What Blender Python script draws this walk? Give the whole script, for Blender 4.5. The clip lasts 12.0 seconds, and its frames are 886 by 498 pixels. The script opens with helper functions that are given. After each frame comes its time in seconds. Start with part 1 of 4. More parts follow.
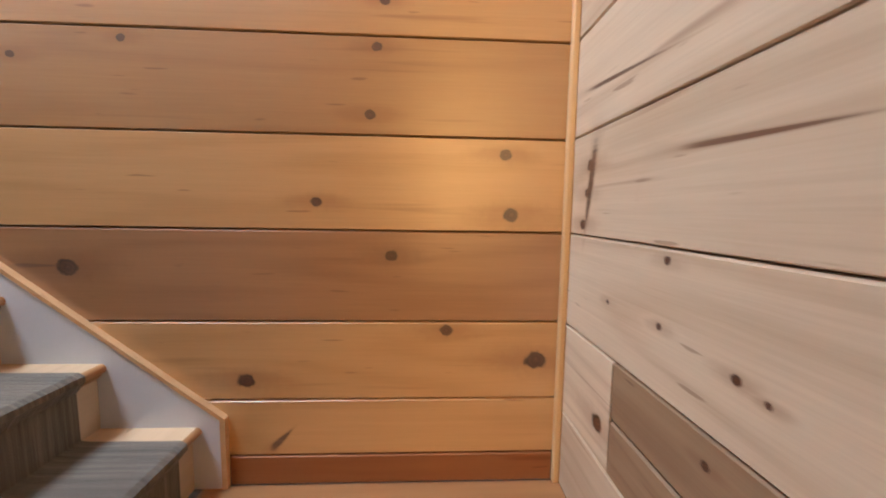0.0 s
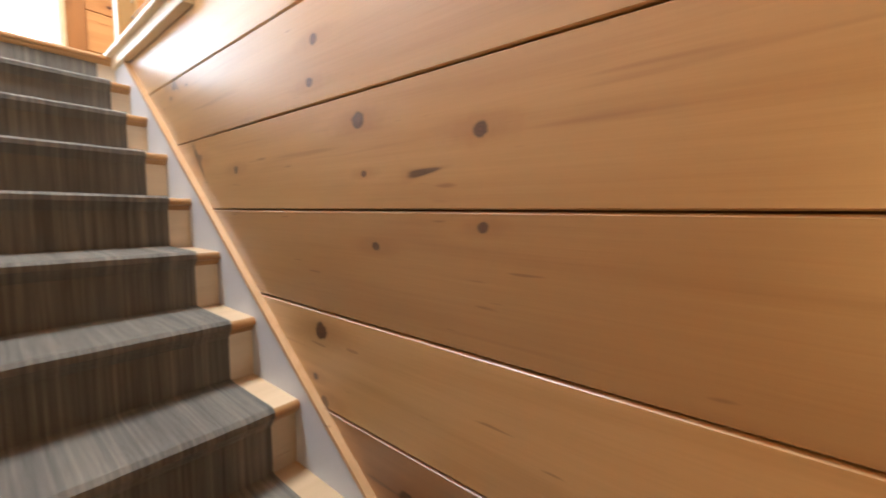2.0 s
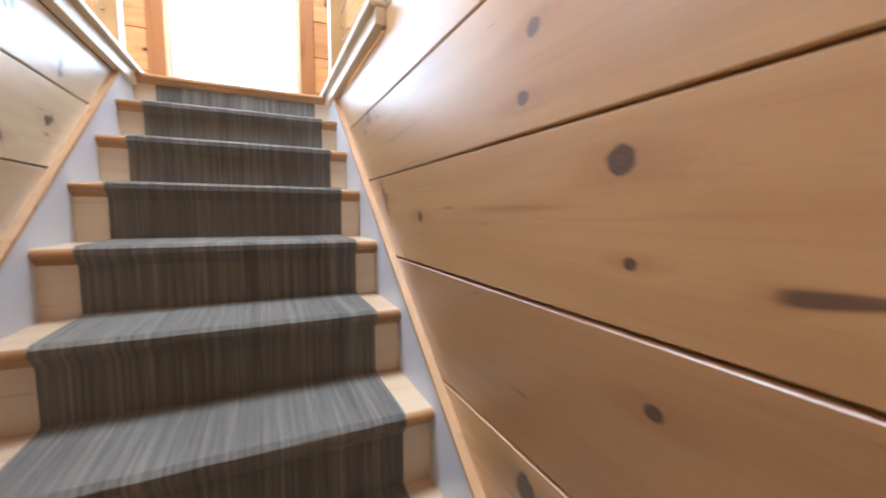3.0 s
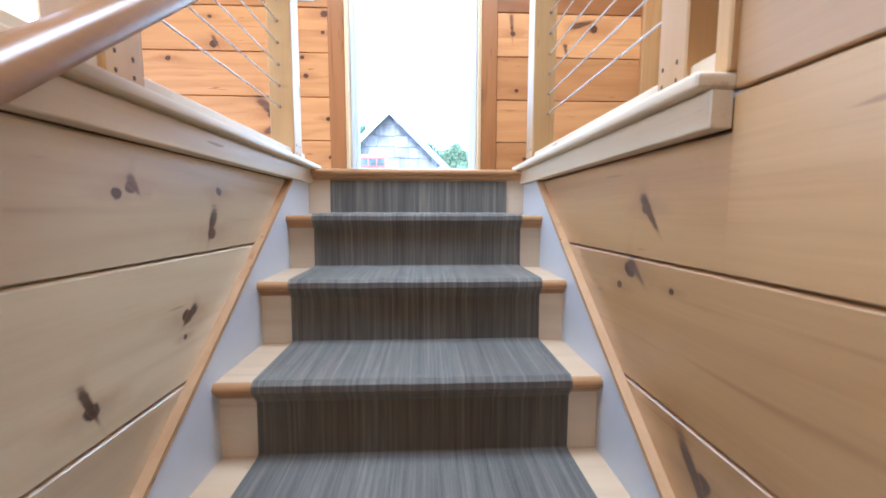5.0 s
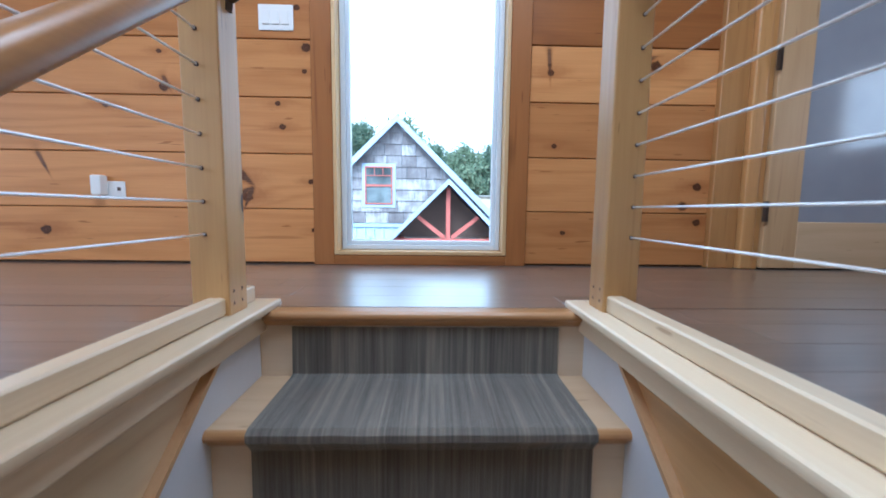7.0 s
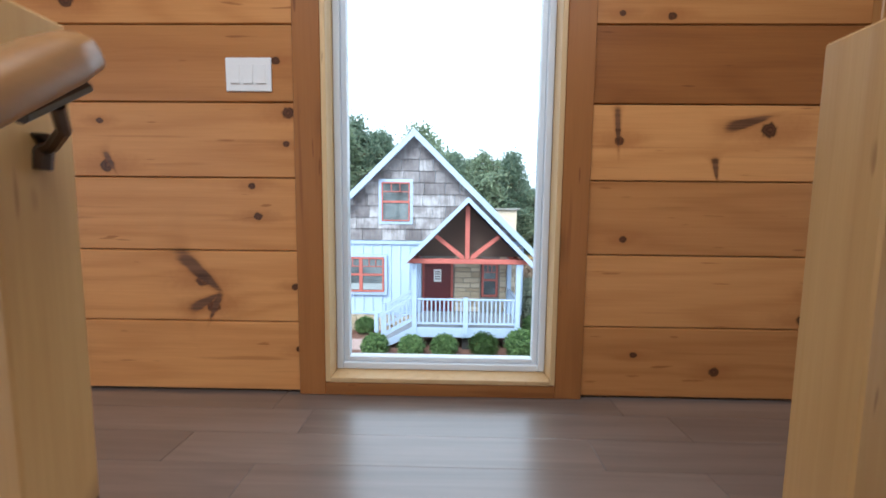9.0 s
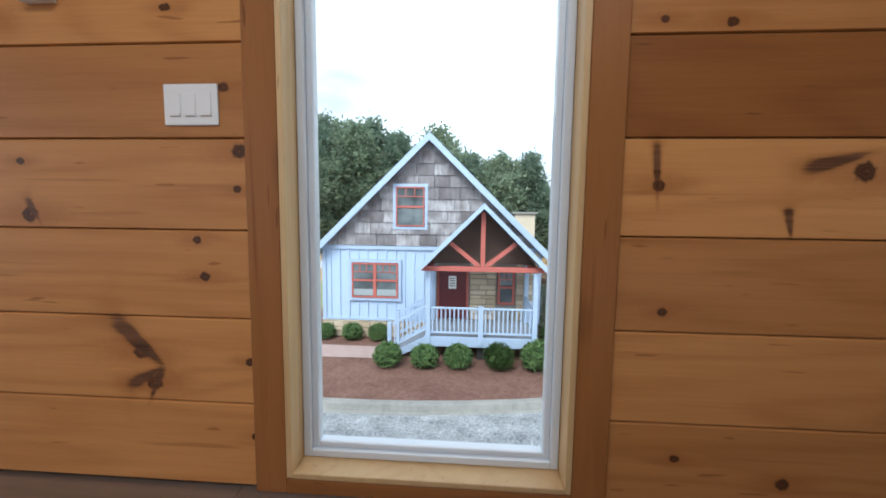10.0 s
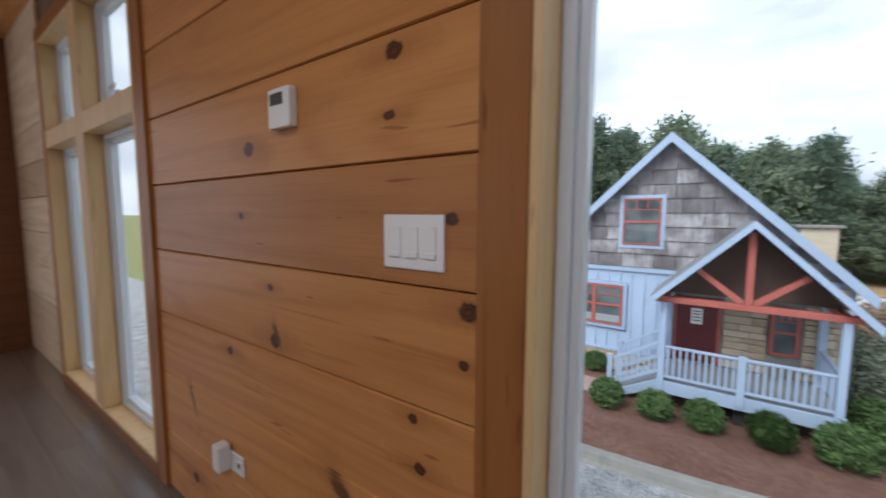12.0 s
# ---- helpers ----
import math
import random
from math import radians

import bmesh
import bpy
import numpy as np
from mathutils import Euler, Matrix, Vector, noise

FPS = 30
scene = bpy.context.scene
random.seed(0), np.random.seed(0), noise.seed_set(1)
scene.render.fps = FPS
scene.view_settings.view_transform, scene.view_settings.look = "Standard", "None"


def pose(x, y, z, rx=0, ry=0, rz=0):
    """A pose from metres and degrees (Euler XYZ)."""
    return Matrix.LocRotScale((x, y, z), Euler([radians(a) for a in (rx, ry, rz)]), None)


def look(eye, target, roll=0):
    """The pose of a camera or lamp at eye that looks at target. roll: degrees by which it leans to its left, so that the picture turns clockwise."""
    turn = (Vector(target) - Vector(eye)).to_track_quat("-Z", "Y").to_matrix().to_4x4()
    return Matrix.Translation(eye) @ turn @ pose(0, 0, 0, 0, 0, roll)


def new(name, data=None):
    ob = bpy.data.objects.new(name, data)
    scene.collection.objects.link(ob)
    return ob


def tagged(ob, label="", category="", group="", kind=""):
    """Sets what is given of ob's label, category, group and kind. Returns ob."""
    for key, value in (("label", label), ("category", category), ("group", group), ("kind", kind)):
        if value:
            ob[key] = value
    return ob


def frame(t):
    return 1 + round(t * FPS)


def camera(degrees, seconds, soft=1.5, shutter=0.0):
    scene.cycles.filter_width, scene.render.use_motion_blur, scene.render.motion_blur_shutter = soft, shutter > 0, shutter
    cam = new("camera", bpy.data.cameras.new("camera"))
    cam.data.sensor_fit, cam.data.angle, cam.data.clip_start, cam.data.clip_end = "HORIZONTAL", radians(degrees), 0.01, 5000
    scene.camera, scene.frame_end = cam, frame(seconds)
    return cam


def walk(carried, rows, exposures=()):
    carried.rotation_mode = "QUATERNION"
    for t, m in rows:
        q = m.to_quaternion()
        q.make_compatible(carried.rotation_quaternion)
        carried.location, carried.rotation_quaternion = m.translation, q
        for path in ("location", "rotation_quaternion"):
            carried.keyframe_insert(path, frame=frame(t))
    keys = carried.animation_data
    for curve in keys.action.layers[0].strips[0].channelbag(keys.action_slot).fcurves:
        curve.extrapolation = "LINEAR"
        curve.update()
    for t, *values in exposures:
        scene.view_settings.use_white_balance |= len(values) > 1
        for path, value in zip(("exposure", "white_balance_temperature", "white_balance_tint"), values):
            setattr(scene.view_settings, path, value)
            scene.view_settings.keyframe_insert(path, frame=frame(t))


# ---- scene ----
cam = camera(98.6, 12.0, soft=1.7, shutter=0.3)
PATH = [
    (0, (0.321, -0.584, 0.817), (2.309, -0.681, 0.623), 0.9),
    (0.5, (0.499, -0.532, 0.924), (2.487, -0.425, 0.732), 0.8),
    (1, (0.65, -0.487, 1.081), (2.608, -0.123, 0.892), 0.6),
    (1.5, (0.781, -0.342, 1.128), (2.626, 0.405, 0.935), 0.6),
    (2, (0.847, -0.145, 1.285), (2.397, 1.105, 1.096), 0.6),
    (2.5, (0.955, 0.03, 1.293), (2.2, 1.584, 1.099), 0.7),
    (3, (1.03, 0.238, 1.427), (1.878, 2.04, 1.242), 0.3),
    (3.5, (0.97, 0.465, 1.507), (1.439, 2.401, 1.328), 0.3),
    (5.5, (0.974, 1.108, 2.03), (1.05, 3.097, 1.838), 0.1),
    (6, (1.052, 1.277, 2.106), (1.112, 3.266, 1.907), 0.1),
    (6.5, (1.033, 1.395, 2.21), (1.108, 3.385, 2.022), 0.3),
    (7, (0.961, 1.542, 2.365), (1.017, 3.531, 2.165), 0.7),
    (8.8, (0.912, 2.039, 2.704), (0.918, 4.031, 2.523), 0.6),
    (9, (0.936, 2.07, 2.774), (0.898, 4.062, 2.593), 0.6),
    (9.5, (1.03, 2.236, 2.852), (0.964, 4.227, 2.679), 0.6),
    (10, (1.018, 2.378, 2.957), (0.885, 4.365, 2.772), 0.7),
    (10.5, (0.907, 2.51, 3.108), (0.64, 4.482, 2.914), 0.7),
    (11, (0.883, 2.651, 3.155), (0.467, 4.599, 2.977), 0.6),
    (11.5, (0.858, 2.781, 3.293), (0.164, 4.647, 3.107), 0.6),
    (12, (0.725, 2.841, 3.318), (-0.422, 4.47, 3.138), 0.3),
]

EXPOSURES = [(0.0, 2.55, 5350, 5), (1.0, 2.4, 6250, 6), (2.0, 2.25, 6000, 5), (3.5, 2.25, 4850, 3), (5.5, 1.5, 4750, 3), (7.0, 0.65, 4800, 3), (9.0, 0.26, 5700, 6), (10.0, -0.15, 5900, 7), (12.0, -0.68, 6050, 12)]
walk(cam, [(t, look(eye, target, roll)) for t, eye, target, roll in PATH], EXPOSURES)

# ---- daylight: bright overcast ----
SUN_EL, SUN_ROT = radians(48), radians(180)
world = bpy.data.worlds.new("overcast_sky")
scene.world = world
world.use_nodes = True
wn, wl = world.node_tree.nodes, world.node_tree.links
wn.clear()
w_out = wn.new("ShaderNodeOutputWorld")
w_bg = wn.new("ShaderNodeBackground")
w_sky = wn.new("ShaderNodeTexSky")
w_sky.sky_type, w_sky.sun_disc = "NISHITA", False
w_sky.sun_elevation, w_sky.sun_rotation, w_sky.dust_density, w_sky.air_density = SUN_EL, SUN_ROT, 4.0, 1.0
w_co = wn.new("ShaderNodeTexCoord")
w_map = wn.new("ShaderNodeMapping")
w_map.inputs["Scale"].default_value = (1.0, 1.0, 3.0)
w_noise = wn.new("ShaderNodeTexNoise")
w_noise.inputs["Scale"].default_value, w_noise.inputs["Detail"].default_value = 2.2, 5.0
w_ramp = wn.new("ShaderNodeValToRGB")
w_ramp.color_ramp.elements[0].position, w_ramp.color_ramp.elements[0].color = 0.34, (7.8, 8.4, 9.5, 1)
w_ramp.color_ramp.elements[1].position, w_ramp.color_ramp.elements[1].color = 0.66, (17.8, 18.8, 20.0, 1)
w_mix = wn.new("ShaderNodeMix")
w_mix.data_type = "RGBA"
w_mix.inputs[0].default_value = 0.8
w_bg.inputs["Strength"].default_value = 0.15
wl.new(w_co.outputs["Generated"], w_map.inputs[0])
wl.new(w_map.outputs[0], w_noise.inputs["Vector"])
wl.new(w_noise.outputs[0], w_ramp.inputs[0])
wl.new(w_sky.outputs[0], w_mix.inputs[6])
wl.new(w_ramp.outputs[0], w_mix.inputs[7])
wl.new(w_mix.outputs[2], w_bg.inputs[0])
wl.new(w_bg.outputs[0], w_out.inputs[0])
sun_data = bpy.data.lights.new("sun", "SUN")
sun_data.energy, sun_data.angle, sun_data.color = 4.0, radians(25), (1.0, 0.97, 0.93)
sun = new("sun", sun_data)
sun.matrix_world = pose(0, 0, 30, 42, 0, -18)


# ---- materials ----
class Nodes:
    """A small helper to wire a node material."""

    def __init__(self, name, rough=0.5, metal=0.0, spec=0.5):
        self.mat = bpy.data.materials.new(name)
        self.mat.use_nodes = True
        self.n, self.l = self.mat.node_tree.nodes, self.mat.node_tree.links
        self.b = self.n["Principled BSDF"]
        self.b.inputs["Roughness"].default_value = rough
        self.b.inputs["Metallic"].default_value = metal
        self.b.inputs["Specular IOR Level"].default_value = spec
        self.co = self.n.new("ShaderNodeTexCoord").outputs["Object"]

    def put(self, value, socket):
        if isinstance(value, (int, float, tuple)):
            socket.default_value = value
        else:
            self.l.new(value, socket)

    def math(self, op, a, b=0.0, c=0.0, clamp=False):
        k = self.n.new("ShaderNodeMath")
        k.operation, k.use_clamp = op, clamp
        for i, v in enumerate((a, b, c)):
            self.put(v, k.inputs[i])
        return k.outputs[0]

    def vec(self, op, a, b=(0, 0, 0), c=(0, 0, 0)):
        k = self.n.new("ShaderNodeVectorMath")
        k.operation = op
        for i, v in enumerate((a, b, c)[: len(k.inputs) - 1]):
            self.put(v, k.inputs[i])
        return k.outputs[1] if op in ("LENGTH", "DISTANCE") else k.outputs[0]

    def noise(self, vector, scale, detail=3.0, rough=0.55, distort=0.0):
        k = self.n.new("ShaderNodeTexNoise")
        self.put(vector, k.inputs["Vector"])
        k.inputs["Scale"].default_value, k.inputs["Detail"].default_value = scale, detail
        k.inputs["Roughness"].default_value, k.inputs["Distortion"].default_value = rough, distort
        return k.outputs[0]

    def voronoi(self, vector, scale, feature="F1"):
        k = self.n.new("ShaderNodeTexVoronoi")
        k.feature = feature
        self.put(vector, k.inputs["Vector"])
        k.inputs["Scale"].default_value = scale
        return k

    def ramp(self, fac, *stops):
        k = self.n.new("ShaderNodeValToRGB")
        self.put(fac, k.inputs[0])
        e = k.color_ramp.elements
        while len(e) < len(stops):
            e.new(0.5)
        for i, (p, c) in enumerate(stops):
            e[i].position, e[i].color = p, (*c, 1) if len(c) == 3 else c
        return k.outputs[0]

    def smooth(self, value, a, b, lo=0.0, hi=1.0):
        k = self.n.new("ShaderNodeMapRange")
        k.interpolation_type = "SMOOTHSTEP"
        self.put(value, k.inputs[0])
        for i, v in enumerate((a, b, lo, hi)):
            k.inputs[i + 1].default_value = v
        return k.outputs[0]

    def mix(self, fac, a, b, mode="MIX"):
        k = self.n.new("ShaderNodeMix")
        k.data_type, k.blend_type = "RGBA", mode
        self.put(fac, k.inputs[0])
        for i, v in ((6, a), (7, b)):
            self.put((*v, 1) if isinstance(v, tuple) and len(v) == 3 else v, k.inputs[i])
        return k.outputs[2]

    def bump(self, height, strength=0.2, dist=0.01):
        k = self.n.new("ShaderNodeBump")
        k.inputs["Strength"].default_value, k.inputs["Distance"].default_value = strength, dist
        self.put(height, k.inputs["Height"])
        self.l.new(k.outputs[0], self.b.inputs["Normal"])

    def done(self, colour, rough=None):
        self.put((*colour, 1) if isinstance(colour, tuple) else colour, self.b.inputs["Base Color"])
        if rough is not None:
            self.put(rough, self.b.inputs["Roughness"])
        return self.mat

    def random(self):
        return self.n.new("ShaderNodeObjectInfo").outputs["Random"]

    def stretched(self, su, sv, sw, axes):
        """Coordinates scaled along the board (su), across it (sv) and through it (sw), shifted by the board's own random number."""
        m = {axes[0]: su, axes[1]: sv, axes[2]: sw}
        r = self.math("MULTIPLY", self.random(), 40.0)
        k = self.n.new("ShaderNodeCombineXYZ")
        for i in range(3):
            self.l.new(r, k.inputs[i])
        return self.vec("MULTIPLY_ADD", self.co, (m["x"], m["y"], m["z"]), k.outputs[0])


def pine(name, axes, light, dark, rough=0.35, knots=(), spikes=(), spots=0.0, contrast=1.0, coat=0.0, spec=0.5):
    """Knotty pine; axes: along the board, across it, through it. knots: along, across, radius."""
    s = Nodes(name, rough, spec=spec)
    wob = s.math("MULTIPLY", s.math("SUBTRACT", s.noise(s.co, 48.0, 3.0), 0.5), 0.85)
    near = far = smear = None
    for u, v, rad in knots:
        for wide in (0.85, 0.3):
            m = {axes[0]: (wide / rad, -wide * u / rad), axes[1]: (1.0 / rad, -v / rad), axes[2]: (0.0, 0.0)}
            d = s.vec("LENGTH", s.vec("MULTIPLY_ADD", s.co, tuple(m[a][0] for a in "xyz"), tuple(m[a][1] for a in "xyz")))
            if wide > 0.5:
                near = d if near is None else s.math("MINIMUM", near, d)
            else:
                far = d if far is None else s.math("MINIMUM", far, d)
    for u, v, half, wide, turn in spikes:
        c, sn = math.cos(radians(turn)), math.sin(radians(turn))
        got = []
        for cu, cv, size in ((c, sn, half), (-sn, c, wide)):
            m = {axes[0]: cu / size, axes[1]: cv / size, axes[2]: 0.0}
            k = s.n.new("ShaderNodeVectorMath")
            k.operation = "DOT_PRODUCT"
            s.put(s.co, k.inputs[0])
            k.inputs[1].default_value = tuple(m[a] for a in "xyz")
            got.append(s.math("SUBTRACT", k.outputs[1], (cu * u + cv * v) / size))
        taper = s.math("MULTIPLY", got[1], s.math("MULTIPLY_ADD", got[0], 0.7, 1.25))
        d = s.math("SQRT", s.math("ADD", s.math("MULTIPLY", got[0], got[0]), s.math("MULTIPLY", taper, taper)))
        smear = d if smear is None else s.math("MINIMUM", smear, d)
    # growth rings cut flat: contour lines of a slow noise, bent round the knots
    slow = s.noise(s.stretched(0.42, 4.2, 4.2, axes), 1.0, 1.5, 0.45)
    level = s.math("MULTIPLY", slow, 52.0)
    if far is not None:
        level = s.math("ADD", level, s.math("MULTIPLY", s.smooth(far, 3.0, 0.3), 2.2))
    rings = s.math("MULTIPLY_ADD", s.math("SINE", level), 0.5, 0.5)
    rings = s.math("POWER", rings, 2.2)
    grain = s.noise(s.stretched(0.7, 44.0, 44.0, axes), 1.0, 5.0, 0.68)
    fine = s.noise(s.stretched(6.0, 190.0, 190.0, axes), 1.0, 2.0)
    broad = s.noise(s.stretched(0.9, 3.4, 3.4, axes), 1.0, 3.0)
    streak = s.noise(s.stretched(1.5, 34.0, 34.0, axes), 1.0, 2.0, 0.5)
    tone = s.math("ADD", s.math("ADD", s.math("MULTIPLY", rings, 0.2 * contrast), s.math("MULTIPLY", grain, 0.42 * contrast)), s.math("MULTIPLY", fine, 0.34))
    mid = tuple(0.55 * a + 0.45 * b for a, b in zip(light, dark))
    col = s.ramp(tone, (0.15, light), (0.5, mid), (0.9, dark))
    col = s.mix(s.math("MULTIPLY", s.smooth(broad, 0.45, 0.8), 0.22), col, tuple(0.85 * c for c in dark))
    col = s.mix(s.math("MULTIPLY", s.smooth(streak, 0.64, 0.78), 0.45 * contrast), col, tuple(c * f for c, f in zip(dark, (0.62, 0.5, 0.45))))
    dash = s.noise(s.stretched(7.0, 62.0, 62.0, axes), 1.0, 1.0, 0.4)
    col = s.mix(s.math("MULTIPLY", s.smooth(dash, 0.74, 0.8), 0.6), col, tuple(c * f for c, f in zip(dark, (0.5, 0.38, 0.32))))
    r = s.random()
    col = s.mix(1.0, col, s.ramp(r, (0.0, (0.72, 0.66, 0.6)), (0.3, (0.91, 0.89, 0.86)), (0.7, (1.0, 0.99, 0.98)), (1.0, (1.09, 1.1, 1.11))), "MULTIPLY")
    if near is not None:
        near, far = s.math("ADD", near, wob), s.math("ADD", far, s.math("MULTIPLY", wob, 1.3))
        col = s.mix(s.math("MULTIPLY", s.smooth(far, 2.4, 0.3), 0.42), col, tuple(c * f for c, f in zip(dark, (0.62, 0.47, 0.4))))
        core = s.smooth(near, 1.02, 0.62)
        ring = s.math("MULTIPLY_ADD", s.math("SINE", s.math("MULTIPLY", near, 15.0)), 0.5, 0.5)
        edge = s.smooth(near, 0.35, 0.95)
        kcol = s.mix(ring, s.mix(edge, (0.06, 0.02, 0.008), (0.006, 0.002, 0.001)), s.mix(edge, (0.13, 0.05, 0.02), (0.012, 0.004, 0.002)))
        col = s.mix(core, col, kcol)
    if smear is not None:
        edge = s.math("ADD", smear, s.math("MULTIPLY_ADD", grain, 0.9, -0.45))
        col = s.mix(s.math("MULTIPLY", s.smooth(edge, 1.9, 0.6), 0.45), col, tuple(c * f for c, f in zip(dark, (0.6, 0.48, 0.4))))
        inside = s.mix(s.smooth(grain, 0.35, 0.65), (0.045, 0.018, 0.008), (0.15, 0.068, 0.034))
        col = s.mix(s.math("MULTIPLY", s.smooth(edge, 1.15, 0.7), 0.88), col, inside)
    if spots:
        v = s.voronoi(s.stretched(2.4, 5.5, 5.5, axes), spots)
        dist = s.math("ADD", v.outputs["Distance"], s.math("MULTIPLY", wob, 0.02))
        col = s.mix(s.math("MULTIPLY", s.smooth(dist, 0.2, 0.05), 0.5), col, tuple(0.4 * c for c in dark))
        col = s.mix(s.smooth(dist, 0.085, 0.06), col, (0.09, 0.038, 0.02))
    s.bump(s.math("ADD", s.math("MULTIPLY", fine, 0.4), s.math("ADD", grain, s.math("MULTIPLY", rings, 0.5))), 0.14, 0.004)
    if coat:
        s.b.inputs["Coat Weight"].default_value, s.b.inputs["Coat Roughness"].default_value = coat, 0.4
        s.b.inputs["Coat IOR"].default_value = 1.8
    return s.done(col, s.math("MULTIPLY_ADD", grain, 0.2, rough - 0.1))


EAST_KNOTS = [(0.4, 0.65, 0.028), (-0.07, 0.32, 0.024), (-0.28, 0.84, 0.016), (-0.43, 1.08, 0.015), (-0.45, 1.26, 0.014), (-0.49, 0.69, 0.018), (-0.83, 0.81, 0.023), (-0.81, 0.98, 0.017), (-0.92, 0.38, 0.032), (-0.65, 0.47, 0.019), (-0.47, 1.38, 0.014), (0.72, 0.97, 0.026), (0.71, 0.78, 0.018), (0.23, 1.43, 0.016), (0.56, 1.49, 0.02), (-0.49, 1.44, 0.014), (0.5, 1.21, 0.011), (1.19, 1.42, 0.014), (0.54, 1.37, 0.009), (0.22, 1.26, 0.012), (0.75, 0.84, 0.011), (0.73, 1.71, 0.015), (0.75, 1.61, 0.014), (1.74, 1.79, 0.019), (1.5, 1.48, 0.02), (1.69, 1.92, 0.014), (1.78, 1.75, 0.01), (1.6, 1.77, 0.007)]
NORTH_KNOTS = [(0.14, 3.53, 0.012), (0.31, 3.31, 0.016), (0.35, 3.13, 0.023), (0.34, 3.02, 0.013), (0.21, 2.87, 0.014), (0.23, 2.76, 0.016), (-0.32, 2.94, 0.026), (0.01, 2.52, 0.026), (0.05, 2.42, 0.025), (0.36, 2.5, 0.014), (0.37, 2.26, 0.013), (1.52, 3.47, 0.012), (1.69, 3.46, 0.016), (1.53, 3.04, 0.018), (1.56, 2.69, 0.014), (2.05, 3.08, 0.029), (1.62, 2.26, 0.013), (1.92, 2.2, 0.019), (0.16, 3.66, 0.024), (-0.43, 3.51, 0.026), (-0.49, 3.31, 0.013), (-0.34, 3.1, 0.013), (-0.6, 2.85, 0.017), (2.3, 2.5, 0.022), (2.23, 2.4, 0.025), (2.31, 2.32, 0.02), (0.15, 3.53, 0.012), (-0.93, 2.25, 0.026)]
WEST_KNOTS = [(1.6, 1.94, 0.011), (1.63, 1.95, 0.012), (1.91, 1.96, 0.012), (1.87, 1.86, 0.016), (1.76, 1.69, 0.016), (1.75, 1.65, 0.006), (1.26, 1.75, 0.01), (1.52, 1.61, 0.014), (1.13, 1.11, 0.015)]
SOUTH_KNOTS = [(1.28, 0.94, 0.016), (1.29, 0.87, 0.014), (1.31, 0.79, 0.015), (0.95, 0.74, 0.01), (1.15, 0.62, 0.006), (0.96, 0.62, 0.008), (0.79, 0.6, 0.009), (1.17, 0.32, 0.024), (0.83, 0.45, 0.008), (0.74, 0.59, 0.006)]

NORTH_SPIKES = [(-0.002, 2.556, 0.115, 0.03, -43.0), (0.057, 2.423, 0.057, 0.015, -113.0), (0.015, 2.436, 0.066, 0.02, 29.0), (1.523, 3.083, 0.076, 0.012, -86.0), (1.978, 3.107, 0.087, 0.02, 15.0), (1.874, 2.943, 0.039, 0.012, -80.0), (-0.31, 2.955, 0.044, 0.012, -63.0), (-0.919, 2.58, 0.067, 0.012, -65.0)]
EAST_SPIKES = [(0.356, 1.365, 0.044, 0.008, 174.0), (1.513, 1.477, 0.082, 0.012, -129.0), (1.679, 1.91, 0.045, 0.012, -131.0), (1.718, 1.792, 0.04, 0.012, -141.0), (0.483, 0.653, 0.063, 0.006, 180.0), (-0.167, 0.138, 0.041, 0.01, 135.0)]
WEST_SPIKES = [(1.518, 1.62, 0.039, 0.008, -68.0), (1.771, 1.691, 0.03, 0.01, -147.0), (1.874, 1.883, 0.043, 0.014, -116.0), (1.637, 1.958, 0.02, 0.012, -52.0)]
SOUTH_SPIKES = [(1.274, 0.883, 0.113, 0.016, -80.0), (0.802, 0.921, 0.142, 0.006, -178.0), (1.142, 1.117, 0.179, 0.005, -175.0)]
AMBER_L, AMBER_D = (0.66, 0.32, 0.11), (0.42, 0.165, 0.048)
PALE_L, PALE_D = (0.74, 0.61, 0.44), (0.50, 0.37, 0.24)
M_EAST = pine("varnished_pine_east", "yzx", (0.67, 0.43, 0.185), (0.48, 0.265, 0.092), 0.4, EAST_KNOTS, EAST_SPIKES, coat=1.0, contrast=1.1)
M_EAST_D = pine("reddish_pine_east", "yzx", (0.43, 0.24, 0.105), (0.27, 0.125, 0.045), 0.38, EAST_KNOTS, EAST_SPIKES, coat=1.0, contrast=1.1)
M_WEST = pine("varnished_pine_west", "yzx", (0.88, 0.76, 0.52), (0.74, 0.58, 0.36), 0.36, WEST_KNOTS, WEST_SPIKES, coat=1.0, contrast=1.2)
M_SOUTH = pine("pale_pine_south", "xzy", PALE_L, PALE_D, 0.5, SOUTH_KNOTS, SOUTH_SPIKES, contrast=1.3)
M_SOUTH_D = pine("brown_pine_south", "xzy", (0.50, 0.37, 0.24), (0.32, 0.21, 0.125), 0.5, SOUTH_KNOTS, SOUTH_SPIKES, contrast=1.3)
M_NORTH = pine("varnished_pine_north", "xzy", AMBER_L, AMBER_D, 0.38, NORTH_KNOTS, NORTH_SPIKES, spec=0.22)
M_NORTH_D = pine("dark_pine_north", "xzy", (0.36, 0.14, 0.04), (0.2, 0.068, 0.018), 0.38, NORTH_KNOTS, NORTH_SPIKES, spec=0.22)
M_ROOM = pine("varnished_pine_room", "yzx", AMBER_L, AMBER_D, 0.4, spots=1.0)
# Side-room amber pine, shade put into the colour; also far-west dark wood.
M_DARKROOM = pine("dark_shaded_pine", "yzx", (0.20, 0.075, 0.025), (0.11, 0.035, 0.012), 0.4)
M_CEIL = pine("varnished_pine_ceiling", "xyz", AMBER_L, AMBER_D, 0.45, spots=1.0)
